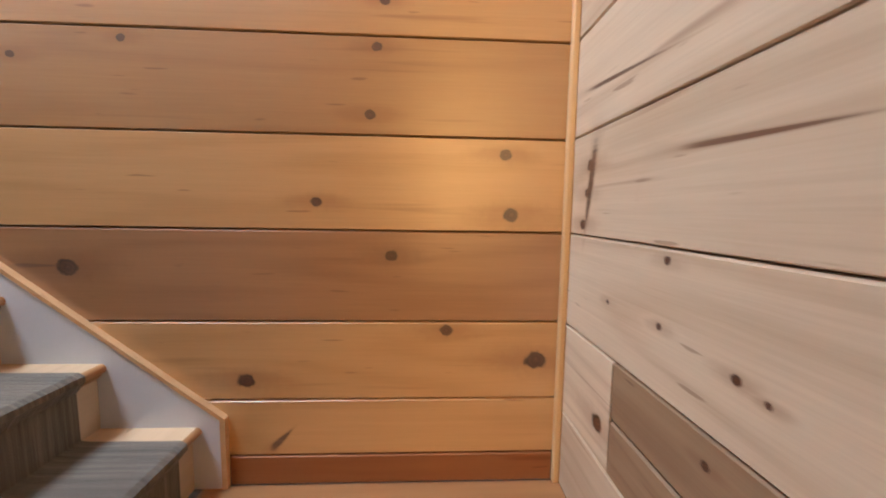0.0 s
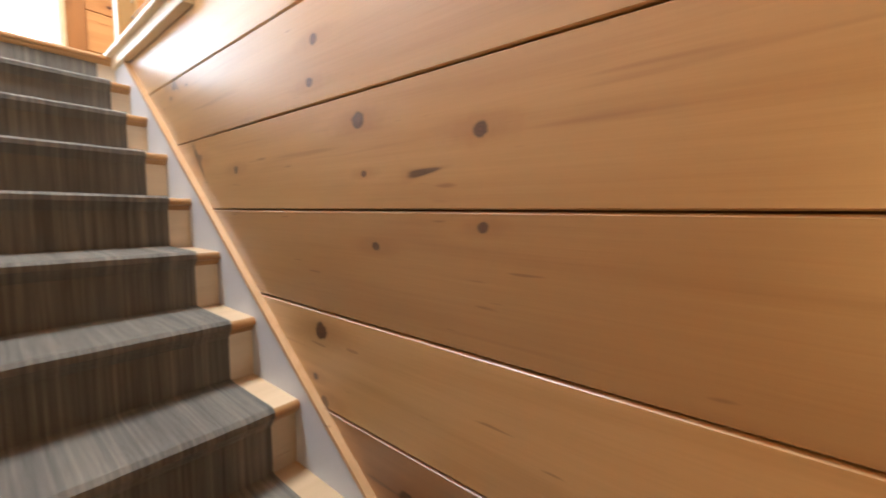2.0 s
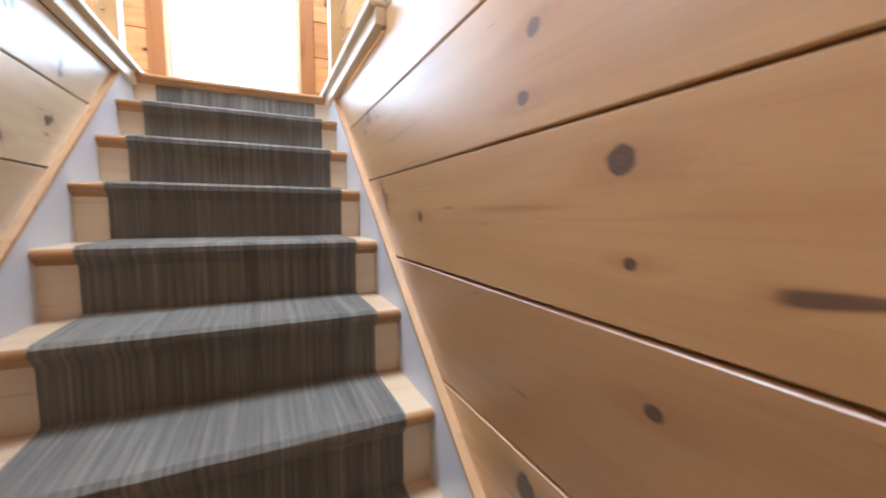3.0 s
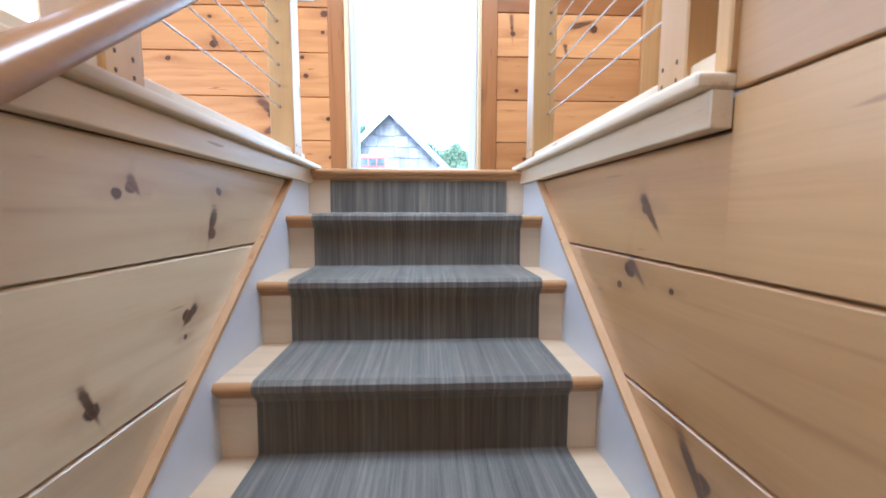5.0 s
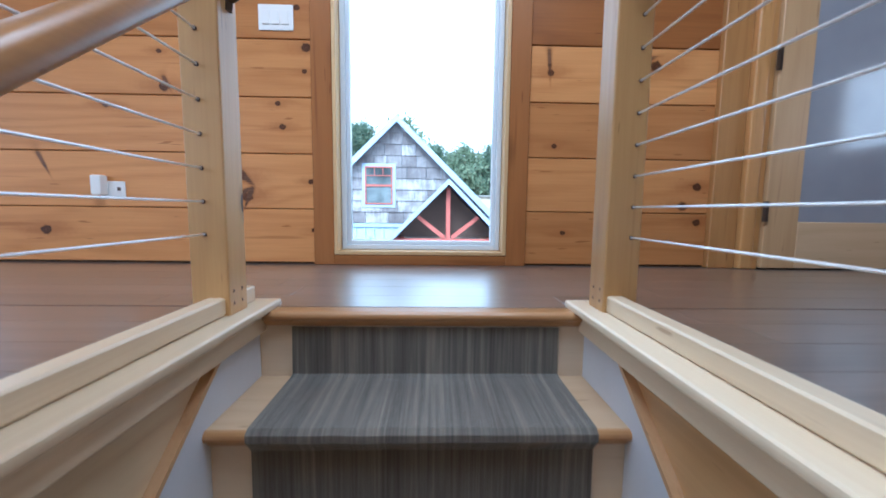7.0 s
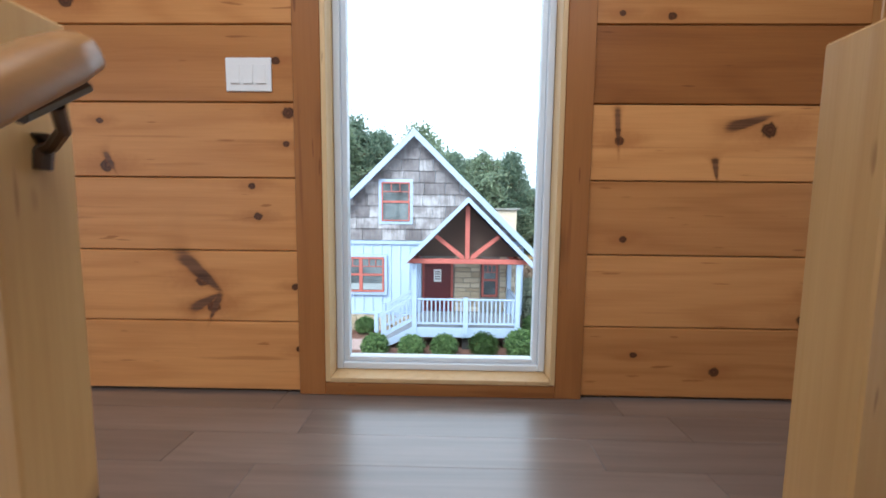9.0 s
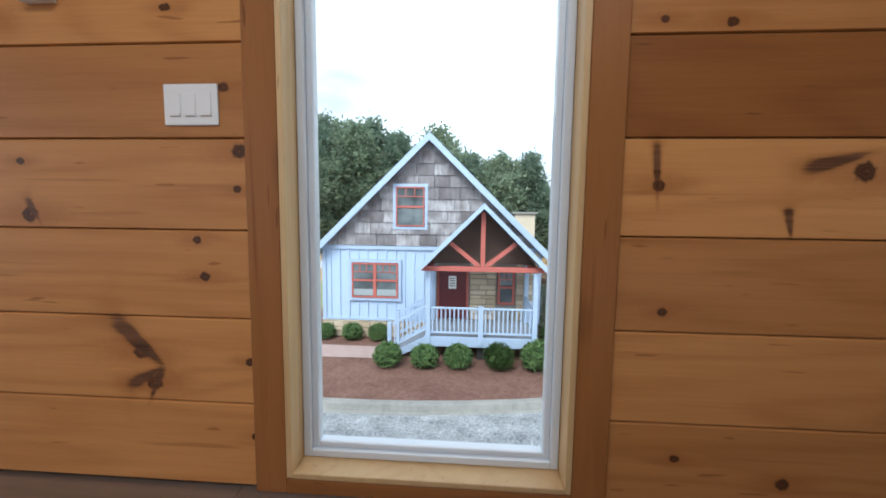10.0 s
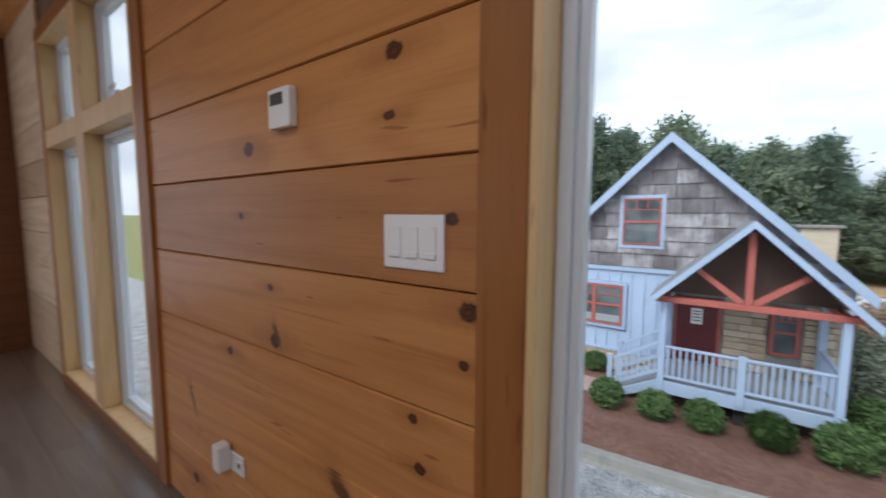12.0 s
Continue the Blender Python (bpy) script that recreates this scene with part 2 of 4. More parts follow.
M_CASING = pine("brown_stained_casing", "zxy", (0.38, 0.155, 0.045), (0.24, 0.088, 0.024), 0.4, spots=0.7, spec=0.25)
M_CASING_H = pine("brown_stained_casing_level", "xzy", (0.38, 0.155, 0.045), (0.24, 0.088, 0.024), 0.4, spec=0.25)
M_DOORTRIM = pine("amber_door_trim", "zxy", (0.60, 0.32, 0.11), (0.40, 0.19, 0.06), 0.35)
# Door wood browned: the stile's shade is put into its colour.
M_DOORWOOD = pine("shaded_pine_door_stile", "zxy", (0.56, 0.36, 0.18), (0.42, 0.25, 0.11), 0.4)
M_DOORRAIL = pine("brown_pine_door_rail", "xzy", (0.62, 0.44, 0.26), (0.48, 0.31, 0.16), 0.4)
M_JAMB = pine("pale_pine_jamb", "zxy", (0.76, 0.54, 0.28), (0.60, 0.38, 0.17), 0.45)
M_POST = pine("clear_pine_post", "zxy", (0.68, 0.43, 0.175), (0.50, 0.28, 0.095), 0.38, spots=1.3)
M_TRIM = pine("pale_pine_trim", "yzx", (0.82, 0.70, 0.51), (0.68, 0.53, 0.34), 0.35, spots=0.5)
M_CAPSTRIP = pine("honey_trim", "yzx", (0.66, 0.43, 0.23), (0.50, 0.29, 0.13), 0.4)
M_TREAD = pine("maple_tread", "xyz", (0.72, 0.54, 0.35), (0.58, 0.40, 0.23), 0.35)
# Honey wood; on tread edges the darker tone also stands in for shade.
M_NOSE = pine("honey_nosing_with_shade", "xyz", (0.52, 0.29, 0.12), (0.38, 0.19, 0.07), 0.35)
M_RISER = pine("cream_riser", "xzy", (0.76, 0.64, 0.48), (0.64, 0.51, 0.36), 0.5)
M_RAIL = pine("oak_handrail", "yzx", (0.42, 0.22, 0.08), (0.26, 0.12, 0.04), 0.36, coat=0.15)
M_LANDING = pine("landing_boards", "yxz", (0.50, 0.27, 0.12), (0.34, 0.165, 0.065), 0.35)
M_BASEBOARD = pine("dark_amber_baseboard", "yzx", (0.36, 0.15, 0.055), (0.24, 0.09, 0.03), 0.35)


def painted(name, colour, rough=0.45, metal=0.0, vary=0.08, scale=6.0, bump=0.03, spec=0.5):
    s = Nodes(name, rough, metal, spec)
    a = s.noise(s.co, scale, 4.0)
    b = s.noise(s.co, scale * 18, 2.0)
    f = s.math("ADD", s.math("MULTIPLY", a, 0.7), s.math("MULTIPLY", b, 0.3))
    col = s.ramp(f, (0.25, tuple(c * (1 - vary) for c in colour)), (0.75, tuple(min(1, c * (1 + vary)) for c in colour)))
    s.bump(b, bump * 4, 0.002)
    return s.done(col, s.math("MULTIPLY_ADD", a, 0.15, rough - 0.07))


M_SKIRT = painted("white_skirt_paint", (0.68, 0.71, 0.77), 0.4, vary=0.04)
M_VINYL = painted("white_vinyl", (0.68, 0.72, 0.76), 0.3, vary=0.02)
M_PLATE = painted("white_plastic", (0.80, 0.79, 0.77), 0.35, vary=0.015)
M_SCREEN = painted("dark_display", (0.06, 0.07, 0.07), 0.2)
M_STEEL = painted("steel_cable", (0.82, 0.82, 0.83), 0.35, 0.5, vary=0.05)
M_BRONZE = painted("dark_bronze", (0.10, 0.075, 0.06), 0.3, 0.85)
M_HOLE = painted("dark_screw_recess", (0.09, 0.06, 0.05), 0.7)
M_PLASTER = painted("dark_backing", (0.16, 0.10, 0.06), 0.9)


def glass(name, tint=(0.98, 0.995, 0.99)):
    s = Nodes(name, 0.0)
    s.n.remove(s.b)
    tr, gl, mx, lw = (s.n.new("ShaderNode" + k) for k in ("BsdfTransparent", "BsdfGlossy", "MixShader", "LayerWeight"))
    tr.inputs[0].default_value = (*tint, 1)
    gl.inputs["Roughness"].default_value = 0.02
    lw.inputs[0].default_value = 0.5
    s.l.new(s.math("MULTIPLY_ADD", s.math("POWER", lw.outputs["Facing"], 5.0), 0.5, 0.012), mx.inputs[0])
    s.l.new(tr.outputs[0], mx.inputs[1])
    s.l.new(gl.outputs[0], mx.inputs[2])
    s.l.new(mx.outputs[0], s.n["Material Output"].inputs[0])
    return s.mat


M_GLASS = glass("window_glass")
s = Nodes("frosted_glass", 0.12)
M_FROST = s.done(s.ramp(s.noise(s.co, 3.0), (0.3, (0.30, 0.30, 0.33)), (0.7, (0.36, 0.36, 0.38))))

# carpet: grey-brown streaked runner, streaks run up the flight
s = Nodes("streaked_carpet", 0.95, spec=0.1)
st = s.noise(s.vec("MULTIPLY", s.co, (105.0, 2.2, 2.2)), 1.0, 3.0, 0.6)
st2 = s.noise(s.vec("MULTIPLY", s.co, (22.0, 1.0, 1.0)), 1.0, 2.0)
pile = s.noise(s.co, 420.0, 2.0)
cf = s.math("ADD", s.math("MULTIPLY", st, 0.65), s.math("MULTIPLY", st2, 0.35))
cc = s.ramp(cf, (0.3, (0.092, 0.084, 0.073)), (0.5, (0.19, 0.172, 0.146)), (0.66, (0.31, 0.275, 0.22)), (0.8, (0.43, 0.38, 0.3)))
cc = s.mix(s.math("MULTIPLY", pile, 0.5), cc, (0.095, 0.083, 0.071))
s.b.inputs["Sheen Weight"].default_value, s.b.inputs["Sheen Roughness"].default_value = 0.25, 0.4
s.bump(pile, 0.8, 0.003)
M_CARPET = s.done(cc)

# dark laminate floor
s = Nodes("brown_laminate", 0.3, spec=0.8)
g1 = s.noise(s.stretched(1.2, 22.0, 1.0, "xyz"), 1.0, 5.0, 0.6, 0.6)
g2 = s.noise(s.stretched(3.0, 120.0, 1.0, "xyz"), 1.0, 2.0)
lf = s.math("ADD", s.math("MULTIPLY", g1, 0.8), s.math("MULTIPLY", g2, 0.2))
lc = s.ramp(lf, (0.3, (0.13, 0.098, 0.08)), (0.55, (0.185, 0.145, 0.122)), (0.8, (0.24, 0.195, 0.168)))
lc = s.mix(1.0, lc, s.ramp(s.random(), (0.0, (0.85, 0.85, 0.85)), (1.0, (1.12, 1.1, 1.08))), "MULTIPLY")
s.bump(g2, 0.06, 0.002)
s.b.inputs["Coat Weight"].default_value, s.b.inputs["Coat Roughness"].default_value = 1.0, 0.22
M_FLOOR = s.done(lc, s.math("MULTIPLY_ADD", g1, 0.1, 0.3))


# ---- building helpers ----
def part(name, bm, material, parent=None, label=""):
    """Links a bmesh as one mesh object, under a thing or under a part."""
    me = bpy.data.meshes.new(name)
    bm.normal_update()
    bm.to_mesh(me)
    bm.free()
    me.materials.append(material)
    ob = new(name, me)
    ob.parent = parent
    if label:
        tagged(ob, label)
    return ob


def thing(name, label, category, group="", kind="", at=(0, 0, 0)):
    ob = new(name)
    ob.location = at
    ob.empty_display_size = 0.1
    return tagged(ob, label, category, group, kind)


def box(x0, x1, y0, y1, z0, z1, bevel=0.0, bm=None, segs=1):
    bm = bm or bmesh.new()
    r = bmesh.ops.create_cube(bm, size=1.0, matrix=Matrix.Translation(((x0 + x1) / 2, (y0 + y1) / 2, (z0 + z1) / 2)) @ Matrix.Diagonal((x1 - x0, y1 - y0, z1 - z0, 1)))
    if bevel:
        es = {e for v in r["verts"] for e in v.link_edges}
        bmesh.ops.bevel(bm, geom=list(es), offset=bevel, segments=segs, affect="EDGES", profile=0.6)
    return bm


def prism(profile, axis, a, b, bm=None):
    """A closed outline in the plane across the axis, drawn out from a to b along it. Outline: (x, z) for y, (y, z) for x, (x, y) for z."""
    bm = bm or bmesh.new()

    def at(p, t):
        return {"x": (t, p[0], p[1]), "y": (p[0], t, p[1]), "z": (p[0], p[1], t)}[axis]

    lo = [bm.verts.new(at(p, a)) for p in profile]
    hi = [bm.verts.new(at(p, b)) for p in profile]
    n = len(profile)
    bm.faces.new(lo)
    bm.faces.new(hi)
    for i in range(n):
        bm.faces.new((lo[i], lo[(i + 1) % n], hi[(i + 1) % n], hi[i]))
    bmesh.ops.recalc_face_normals(bm, faces=bm.faces[:])
    return bm


def tube(points, radius, sides=8, bm=None, flat=1.0):
    """A round bar along a line of points."""
    bm = bm or bmesh.new()
    pts = [Vector(p) for p in points]
    rings = []
    for i, p in enumerate(pts):
        d = (pts[min(i + 1, len(pts) - 1)] - pts[max(i - 1, 0)]).normalized()
        side = d.cross(Vector((0, 0, 1)))
        side = side.normalized() if side.length > 1e-4 else Vector((1, 0, 0))
        up = side.cross(d)
        rings.append([bm.verts.new(p + (side * math.cos(a) * flat + up * math.sin(a)) * radius) for a in (2 * math.pi * k / sides for k in range(sides))])
    for r0, r1 in zip(rings, rings[1:]):
        for k in range(sides):
            bm.faces.new((r0[k], r0[(k + 1) % sides], r1[(k + 1) % sides], r1[k]))
    bm.faces.new(rings[0])
    bm.faces.new(rings[-1])
    bmesh.ops.recalc_face_normals(bm, faces=bm.faces[:])
    return bm


def board(parent, material, axis, a, b, face, inward, z0, z1, thick=0.022, cham=0.0042, gap=0.0017, name="plank"):
    """A level wall board with chamfered edges; face: where its front lies, inward: +1 or -1, the way the front looks."""
    f, k = face, face - inward * thick
    p = [(k, z0 + gap), (f - inward * cham, z0 + gap), (f, z0 + gap + cham * 0.6), (f, z1 - gap - cham), (f - inward * cham * 1.4, z1 - gap), (k, z1 - gap)]
    return part(name, prism(p, axis, a, b), material, parent)


# ---- the plan ----
H, RISE, RUN = 2.09, 0.19, 0.25
EAST, WEST, SOUTH, NORTH = 1.41, 0.47, -1.0, 3.46
SKIRT_E, SKIRT_W = 1.392, 0.488
CEIL = 4.79
NOSE0 = 2.55
OPEN_S = 1.487
FAR_W, FAR_E = -4.3, 4.4


def structure(name, bm, material, label, category):
    return tagged(part(name, bm, material), label, category, kind="structure")


def seams(first, pitch, lo, hi):
    zs = [lo] + [0.262 if lo == 0.09 and k == -1 else first + pitch * k for k in range(-20, 40) if lo + 0.03 < first + pitch * k < hi - 0.03] + [hi]
    return list(zip(zs, zs[1:]))


# east wall of the stairwell
wall_east = box(EAST + 0.023, EAST + 0.1, SOUTH - 0.1, OPEN_S + 0.001, 0.0, CEIL)
box(EAST + 0.023, EAST + 0.1, OPEN_S, NOSE0 + 0.05, 0.0, 2.028, bm=wall_east)
wall_east = structure("wall_east", wall_east, M_PLASTER, "knotty pine board wall beside the stairs, varnished amber", "wall")
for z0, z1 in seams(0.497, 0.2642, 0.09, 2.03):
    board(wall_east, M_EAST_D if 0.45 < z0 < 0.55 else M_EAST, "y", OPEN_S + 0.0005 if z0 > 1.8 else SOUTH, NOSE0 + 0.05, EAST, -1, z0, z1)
for z0, z1 in seams(0.497, 0.2642, 1.818, CEIL):
    board(wall_east, M_EAST, "y", SOUTH, OPEN_S, EAST, -1, z0, z1)

# west wall of the stairwell, up to the guard
wall_west = box(WEST - 0.1, WEST - 0.023, 0.0, NOSE0 + 0.05, 0.0, 2.028)
wall_west = structure("wall_west", wall_west, M_PLASTER, "knotty pine board wall under the cable guard", "wall")
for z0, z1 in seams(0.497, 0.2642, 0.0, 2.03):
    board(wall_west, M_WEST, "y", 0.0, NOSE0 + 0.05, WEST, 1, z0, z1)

# south wall behind the landing
wall_south = box(FAR_W, EAST + 0.1, SOUTH - 0.1, SOUTH - 0.023, 0.0, CEIL)
wall_south = structure("wall_south", wall_south, M_PLASTER, "pale unfinished pine board wall at the landing", "wall")
for i, (z0, z1) in enumerate(seams(0.497, 0.2642, 0.0, CEIL)):
    if 0.2 < z0 < 0.3:
        board(wall_south, M_SOUTH, "x", 1.112, EAST, SOUTH, 1, z0, z1)
        board(wall_south, M_SOUTH_D, "x", -0.9, 1.108, SOUTH, 1, z0, z0 + 0.128)
        board(wall_south, M_SOUTH_D, "x", -0.9, 1.108, SOUTH, 1, z0 + 0.132, z1)
    else:
        board(wall_south, M_SOUTH, "x", -0.9 if z1 < 2 else FAR_W, EAST, SOUTH, 1, z0, z1)
tagged(part("trim", box(EAST - 0.024, EAST - 0.0005, SOUTH, SOUTH + 0.02, 0.0, CEIL, 0.004), M_JAMB), "pale pine corner strip between two board walls", "trim", kind="structure")
tagged(part("baseboard", box(EAST - 0.004, EAST + 0.022, SOUTH + 0.02, -0.018, 0.0, 0.088, 0.003), M_BASEBOARD), "amber pine baseboard along the landing", "baseboard", kind="structure")

# the closed end of the landing
structure("wall_lower_west", box(-1.0, -0.9, SOUTH - 0.1, 0.1, 0.0, 2.03), M_ROOM, "plain pine wall closing the landing", "wall")
structure("wall_lower_north", box(-0.9, WEST - 0.1, 0.0, 0.1, 0.0, 2.03), M_ROOM, "plain pine wall beside the landing", "wall")
landing = structure("landing", box(-1.0, EAST + 0.1, SOUTH - 0.1, NOSE0, -0.12, -0.02), M_PLASTER, "light wooden stair landing", "floor")
for k in range(17):
    x = -0.9 + 0.1355 * k
    part("plank", box(x + 0.0005, x + 0.135, SOUTH, 0.056, -0.02, 0.0, 0.001), M_LANDING, landing)

# upper floor slab, cut out over the stairs
slab = box(FAR_W, FAR_E, NOSE0 + 0.052, NORTH + 0.12, H - 0.06, H - 0.013)
box(FAR_W, WEST - 0.044, SOUTH, NOSE0 + 0.05, H - 0.06, H - 0.013, bm=slab)
box(EAST + 0.044, FAR_E, OPEN_S - 0.5, NOSE0 + 0.05, H - 0.06, H - 0.013, bm=slab)
floor = structure("floor", slab, M_PLASTER, "dark brown wood-look plank floor with satin sheen", "floor")

ceiling = structure("ceiling", box(FAR_W - 0.1, FAR_E + 0.1, SOUTH - 0.1, NORTH + 0.2, CEIL, CEIL + 0.1), M_CEIL, "pine board ceiling over the upper room", "ceiling")
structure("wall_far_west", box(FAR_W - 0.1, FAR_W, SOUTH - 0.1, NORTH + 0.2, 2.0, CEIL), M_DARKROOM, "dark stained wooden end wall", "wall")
structure("wall_far_east", box(FAR_E, FAR_E + 0.1, SOUTH - 0.1, NORTH + 0.2, 2.0, CEIL), M_DARKROOM, "amber pine end wall of the side room, shade in its dark colour", "wall")
structure("wall_side_south", box(EAST + 0.1, FAR_E, SOUTH - 0.1, SOUTH, 2.0, CEIL), M_DARKROOM, "pine wall of the side room, shade in its dark colour", "wall")

# north wall with the tall window and the window group
WIN = (0.476, 1.328, 2.143, 4.32)
GROUP = (-3.0, -1.31, 2.17, 4.45)
wall_north = bmesh.new()
for x0, x1, z0, z1 in ((FAR_W, GROUP[0], 1.9, CEIL), (GROUP[0], GROUP[1], 1.9, GROUP[2]), (GROUP[0], GROUP[1], GROUP[3], CEIL), (GROUP[1], WIN[0], 1.9, CEIL),
                       (WIN[0], WIN[1], 1.9, WIN[2]), (WIN[0], WIN[1], WIN[3], CEIL), (WIN[1], FAR_E, 1.9, CEIL)):
    box(x0, x1, NORTH + 0.023, NORTH + 0.13, z0, z1, bm=wall_north)
wall_north = structure("wall_north", wall_north, M_PLASTER, "knotty pine board wall with tall windows", "wall")
for x0, x1 in ((-1.207, 0.372), (1.433, 2.36)):
    for z0, z1 in seams(2.365, 0.2672, H + 0.008, CEIL):
        board(wall_north, M_NORTH_D if x0 > 1 and 3.1 < z0 < 3.2 else M_NORTH, "x", x0, x1, NORTH, -1, z0, z1)
for z0, z1 in seams(2.365, 0.2672, H + 0.008, CEIL):
    board(wall_north, M_SOUTH, "x", FAR_W, -3.104, NORTH, -1, z0, z1)


def window(name, x0, x1, z0, z1, label, split=None, transom=None, crank=False):
    """A framed window: stained casing, pale jambs, white frame, clear panes."""
    w = thing(name, label, "window", kind="structure", at=(0, 0, 0))
    cw, yf = 0.1, NORTH - 0.014
    for a, b in ((x0 - cw - 0.002, x0 - 0.003), (x1 + 0.003, x1 + cw + 0.002)):
        part("casing", box(a, b, yf, NORTH + 0.022, H, z1 + 0.1, 0.003), M_CASING, w)
    part("casing", box(x0 - 0.003, x1 + 0.003, yf, NORTH + 0.022, H, z0 - 0.003, 0.003), M_CASING_H, w)
    part("casing", box(x0 - 0.003, x1 + 0.003, yf, NORTH + 0.022, z1 + 0.003, z1 + 0.1, 0.003), M_CASING_H, w)
    y0, y1 = NORTH - 0.017, NORTH + 0.13
    part("jamb", box(x0 - 0.002, x0 + 0.016, y0, y1, z0, z1, 0.002), M_JAMB, w)
    part("jamb", box(x1 - 0.016, x1 + 0.002, y0, y1, z0, z1, 0.002), M_JAMB, w)
    part("window_sill", box(x0 + 0.016, x1 - 0.016, y0, y1, z0 - 0.002, z0 + 0.016, 0.002), M_JAMB, w)
    part("jamb", box(x0 + 0.016, x1 - 0.016, y0, y1, z1 - 0.016, z1, 0.002), M_JAMB, w)
    bays = [(x0 + 0.017, x1 - 0.017)]
    if split:
        part("mullion", box(split[0], split[1], y0, y1, z0 + 0.016, z1 - 0.016, 0.003), M_JAMB, w)
        bays = [(x0 + 0.017, split[0] - 0.001), (split[1] + 0.001, x1 - 0.017)]
    rows = [(z0 + 0.017, z1 - 0.017)]
    if transom:
        rows = [(z0 + 0.017, transom[0] - 0.001), (transom[1] + 0.001, z1 - 0.017)]
        for a, b in bays:
            part("transom", box(a, b, y0, y1, transom[0], transom[1], 0.003), M_JAMB, w)
    for a, b in bays:
        for n, (c, d) in enumerate(rows):
            f = part("window_frame", bmesh.new(), M_VINYL, w)
            bm = bmesh.new()
            for t, o, dep in ((0.026, 0.0, (NORTH + 0.066, NORTH + 0.125)), (0.02, 0.026, (NORTH + 0.08, NORTH + 0.12))):
                for bx in ((a + o, a + o + t, c + o, d - o), (b - o - t, b - o, c + o, d - o), (a + o + t, b - o - t, c + o, c + o + t), (a + o + t, b - o - t, d - o - t, d - o)):
                    box(bx[0], bx[1], dep[0], dep[1], bx[2], bx[3], 0.003, bm=bm)
            bm.to_mesh(f.data)
            bm.free()
            g = part("pane", box(a + 0.044, b - 0.044, NORTH + 0.098, NORTH + 0.102, c + 0.044, d - 0.044), M_GLASS, w)
            g.visible_shadow = False
            if crank and n == 1:
                m = (a + b) / 2
                bm = tube([(m - 0.1, NORTH + 0.03, c + 0.05), (m - 0.02, NORTH + 0.02, c + 0.075), (m + 0.05, NORTH + 0.01, c + 0.05), (m + 0.11, NORTH, c + 0.06)], 0.008)
                box(m - 0.03, m + 0.03, NORTH + 0.03, NORTH + 0.066, c + 0.02, c + 0.06, 0.006, bm=bm)
                part("crank_handle", bm, M_VINYL, f)
    return w


window("window_1", *WIN, "tall narrow window with stained pine casing and white frame")
window("window_2", *GROUP, "paired tall windows with transoms and pale pine mullions", split=(-2.25, -2.09), transom=(3.75, 3.86), crank=True)

# ---- stairs ----
stairs = thing("staircase", "straight wooden stair flight with maple treads and painted skirts", "stairs", at=(0.94, 1.3, 0))


def nose_profile(y, z, r=0.0135, thick=0.027):
    p = [(y + r, z - thick)]
    p += [(y + r - r * math.sin(a), z - thick / 2 - r * math.cos(a)) for a in (math.pi * k / 6 for k in range(1, 6))]
    return p + [(y + r, z)]


for k in range(0, 11):
    y, z = NOSE0 - RUN * k, H - RISE * k
    deep = RUN + 0.03 if k else 0.055
    t = part("tread", box(SKIRT_W, SKIRT_E, y + 0.0136, y + deep, z - 0.027, z), M_TREAD if k else M_NOSE, stairs)
    t.matrix_parent_inverse = Matrix.Translation(-stairs.location)
    t = part("nosing", prism(nose_profile(y, z, 0.0135), "x", SKIRT_W, SKIRT_E), M_NOSE, stairs, "rounded honey-coloured tread edge, shade included in its brown")
    t.matrix_parent_inverse = Matrix.Translation(-stairs.location)
    r = part("riser", box(SKIRT_W, SKIRT_E, y + 0.028, y + 0.046, z - RISE + 0.0005, z - 0.0275), M_RISER)
    r.parent = stairs
    r.matrix_parent_inverse = Matrix.Translation(-stairs.location)
    m = part("cove_strip", prism([(y + 0.0275, z - 0.0275), (y + 0.0275, z - 0.045), (y + 0.018, z - 0.036), (y + 0.012, z - 0.0275)], "x", SKIRT_W, SKIRT_E), M_NOSE)
    m.parent = stairs
    m.matrix_parent_inverse = Matrix.Translation(-stairs.location)


def top_of_skirt(y):
    return 0.206 + 0.7615 * (y + 0.01)


for face, outer in ((SKIRT_W, WEST), (SKIRT_E, EAST)):
    p = [(-0.002, 0.0), (-0.002, top_of_skirt(-0.002)), (2.385, top_of_skirt(2.385)), (2.385, 2.03), (2.6, 2.03), (2.6, 1.75), (0.25, 0.0)]
    a, b = sorted((face, outer))
    k = part("skirt_board", prism([(q[0], q[1]) for q in p], "x", a, b), M_SKIRT)
    k.parent, k.matrix_parent_inverse = stairs, Matrix.Translation(-stairs.location)
    d = 0.014
    q = [(-0.017, 0.0), (-0.017, top_of_skirt(-0.017) + d), (2.39, top_of_skirt(2.39) + d), (2.39, top_of_skirt(2.39)), (-0.0025, top_of_skirt(-0.0025)), (-0.0025, 0.0)]
    a, b = (outer - 0.0, face + 0.004) if face < 1 else (face - 0.004, outer)
    c = part("skirt_cap", prism(q, "x", a, b), M_CAPSTRIP, None, "honey-coloured wooden edge strip")
    c.parent, c.matrix_parent_inverse = k, k.matrix_parent_inverse.inverted() @ Matrix.Translation(-stairs.location)

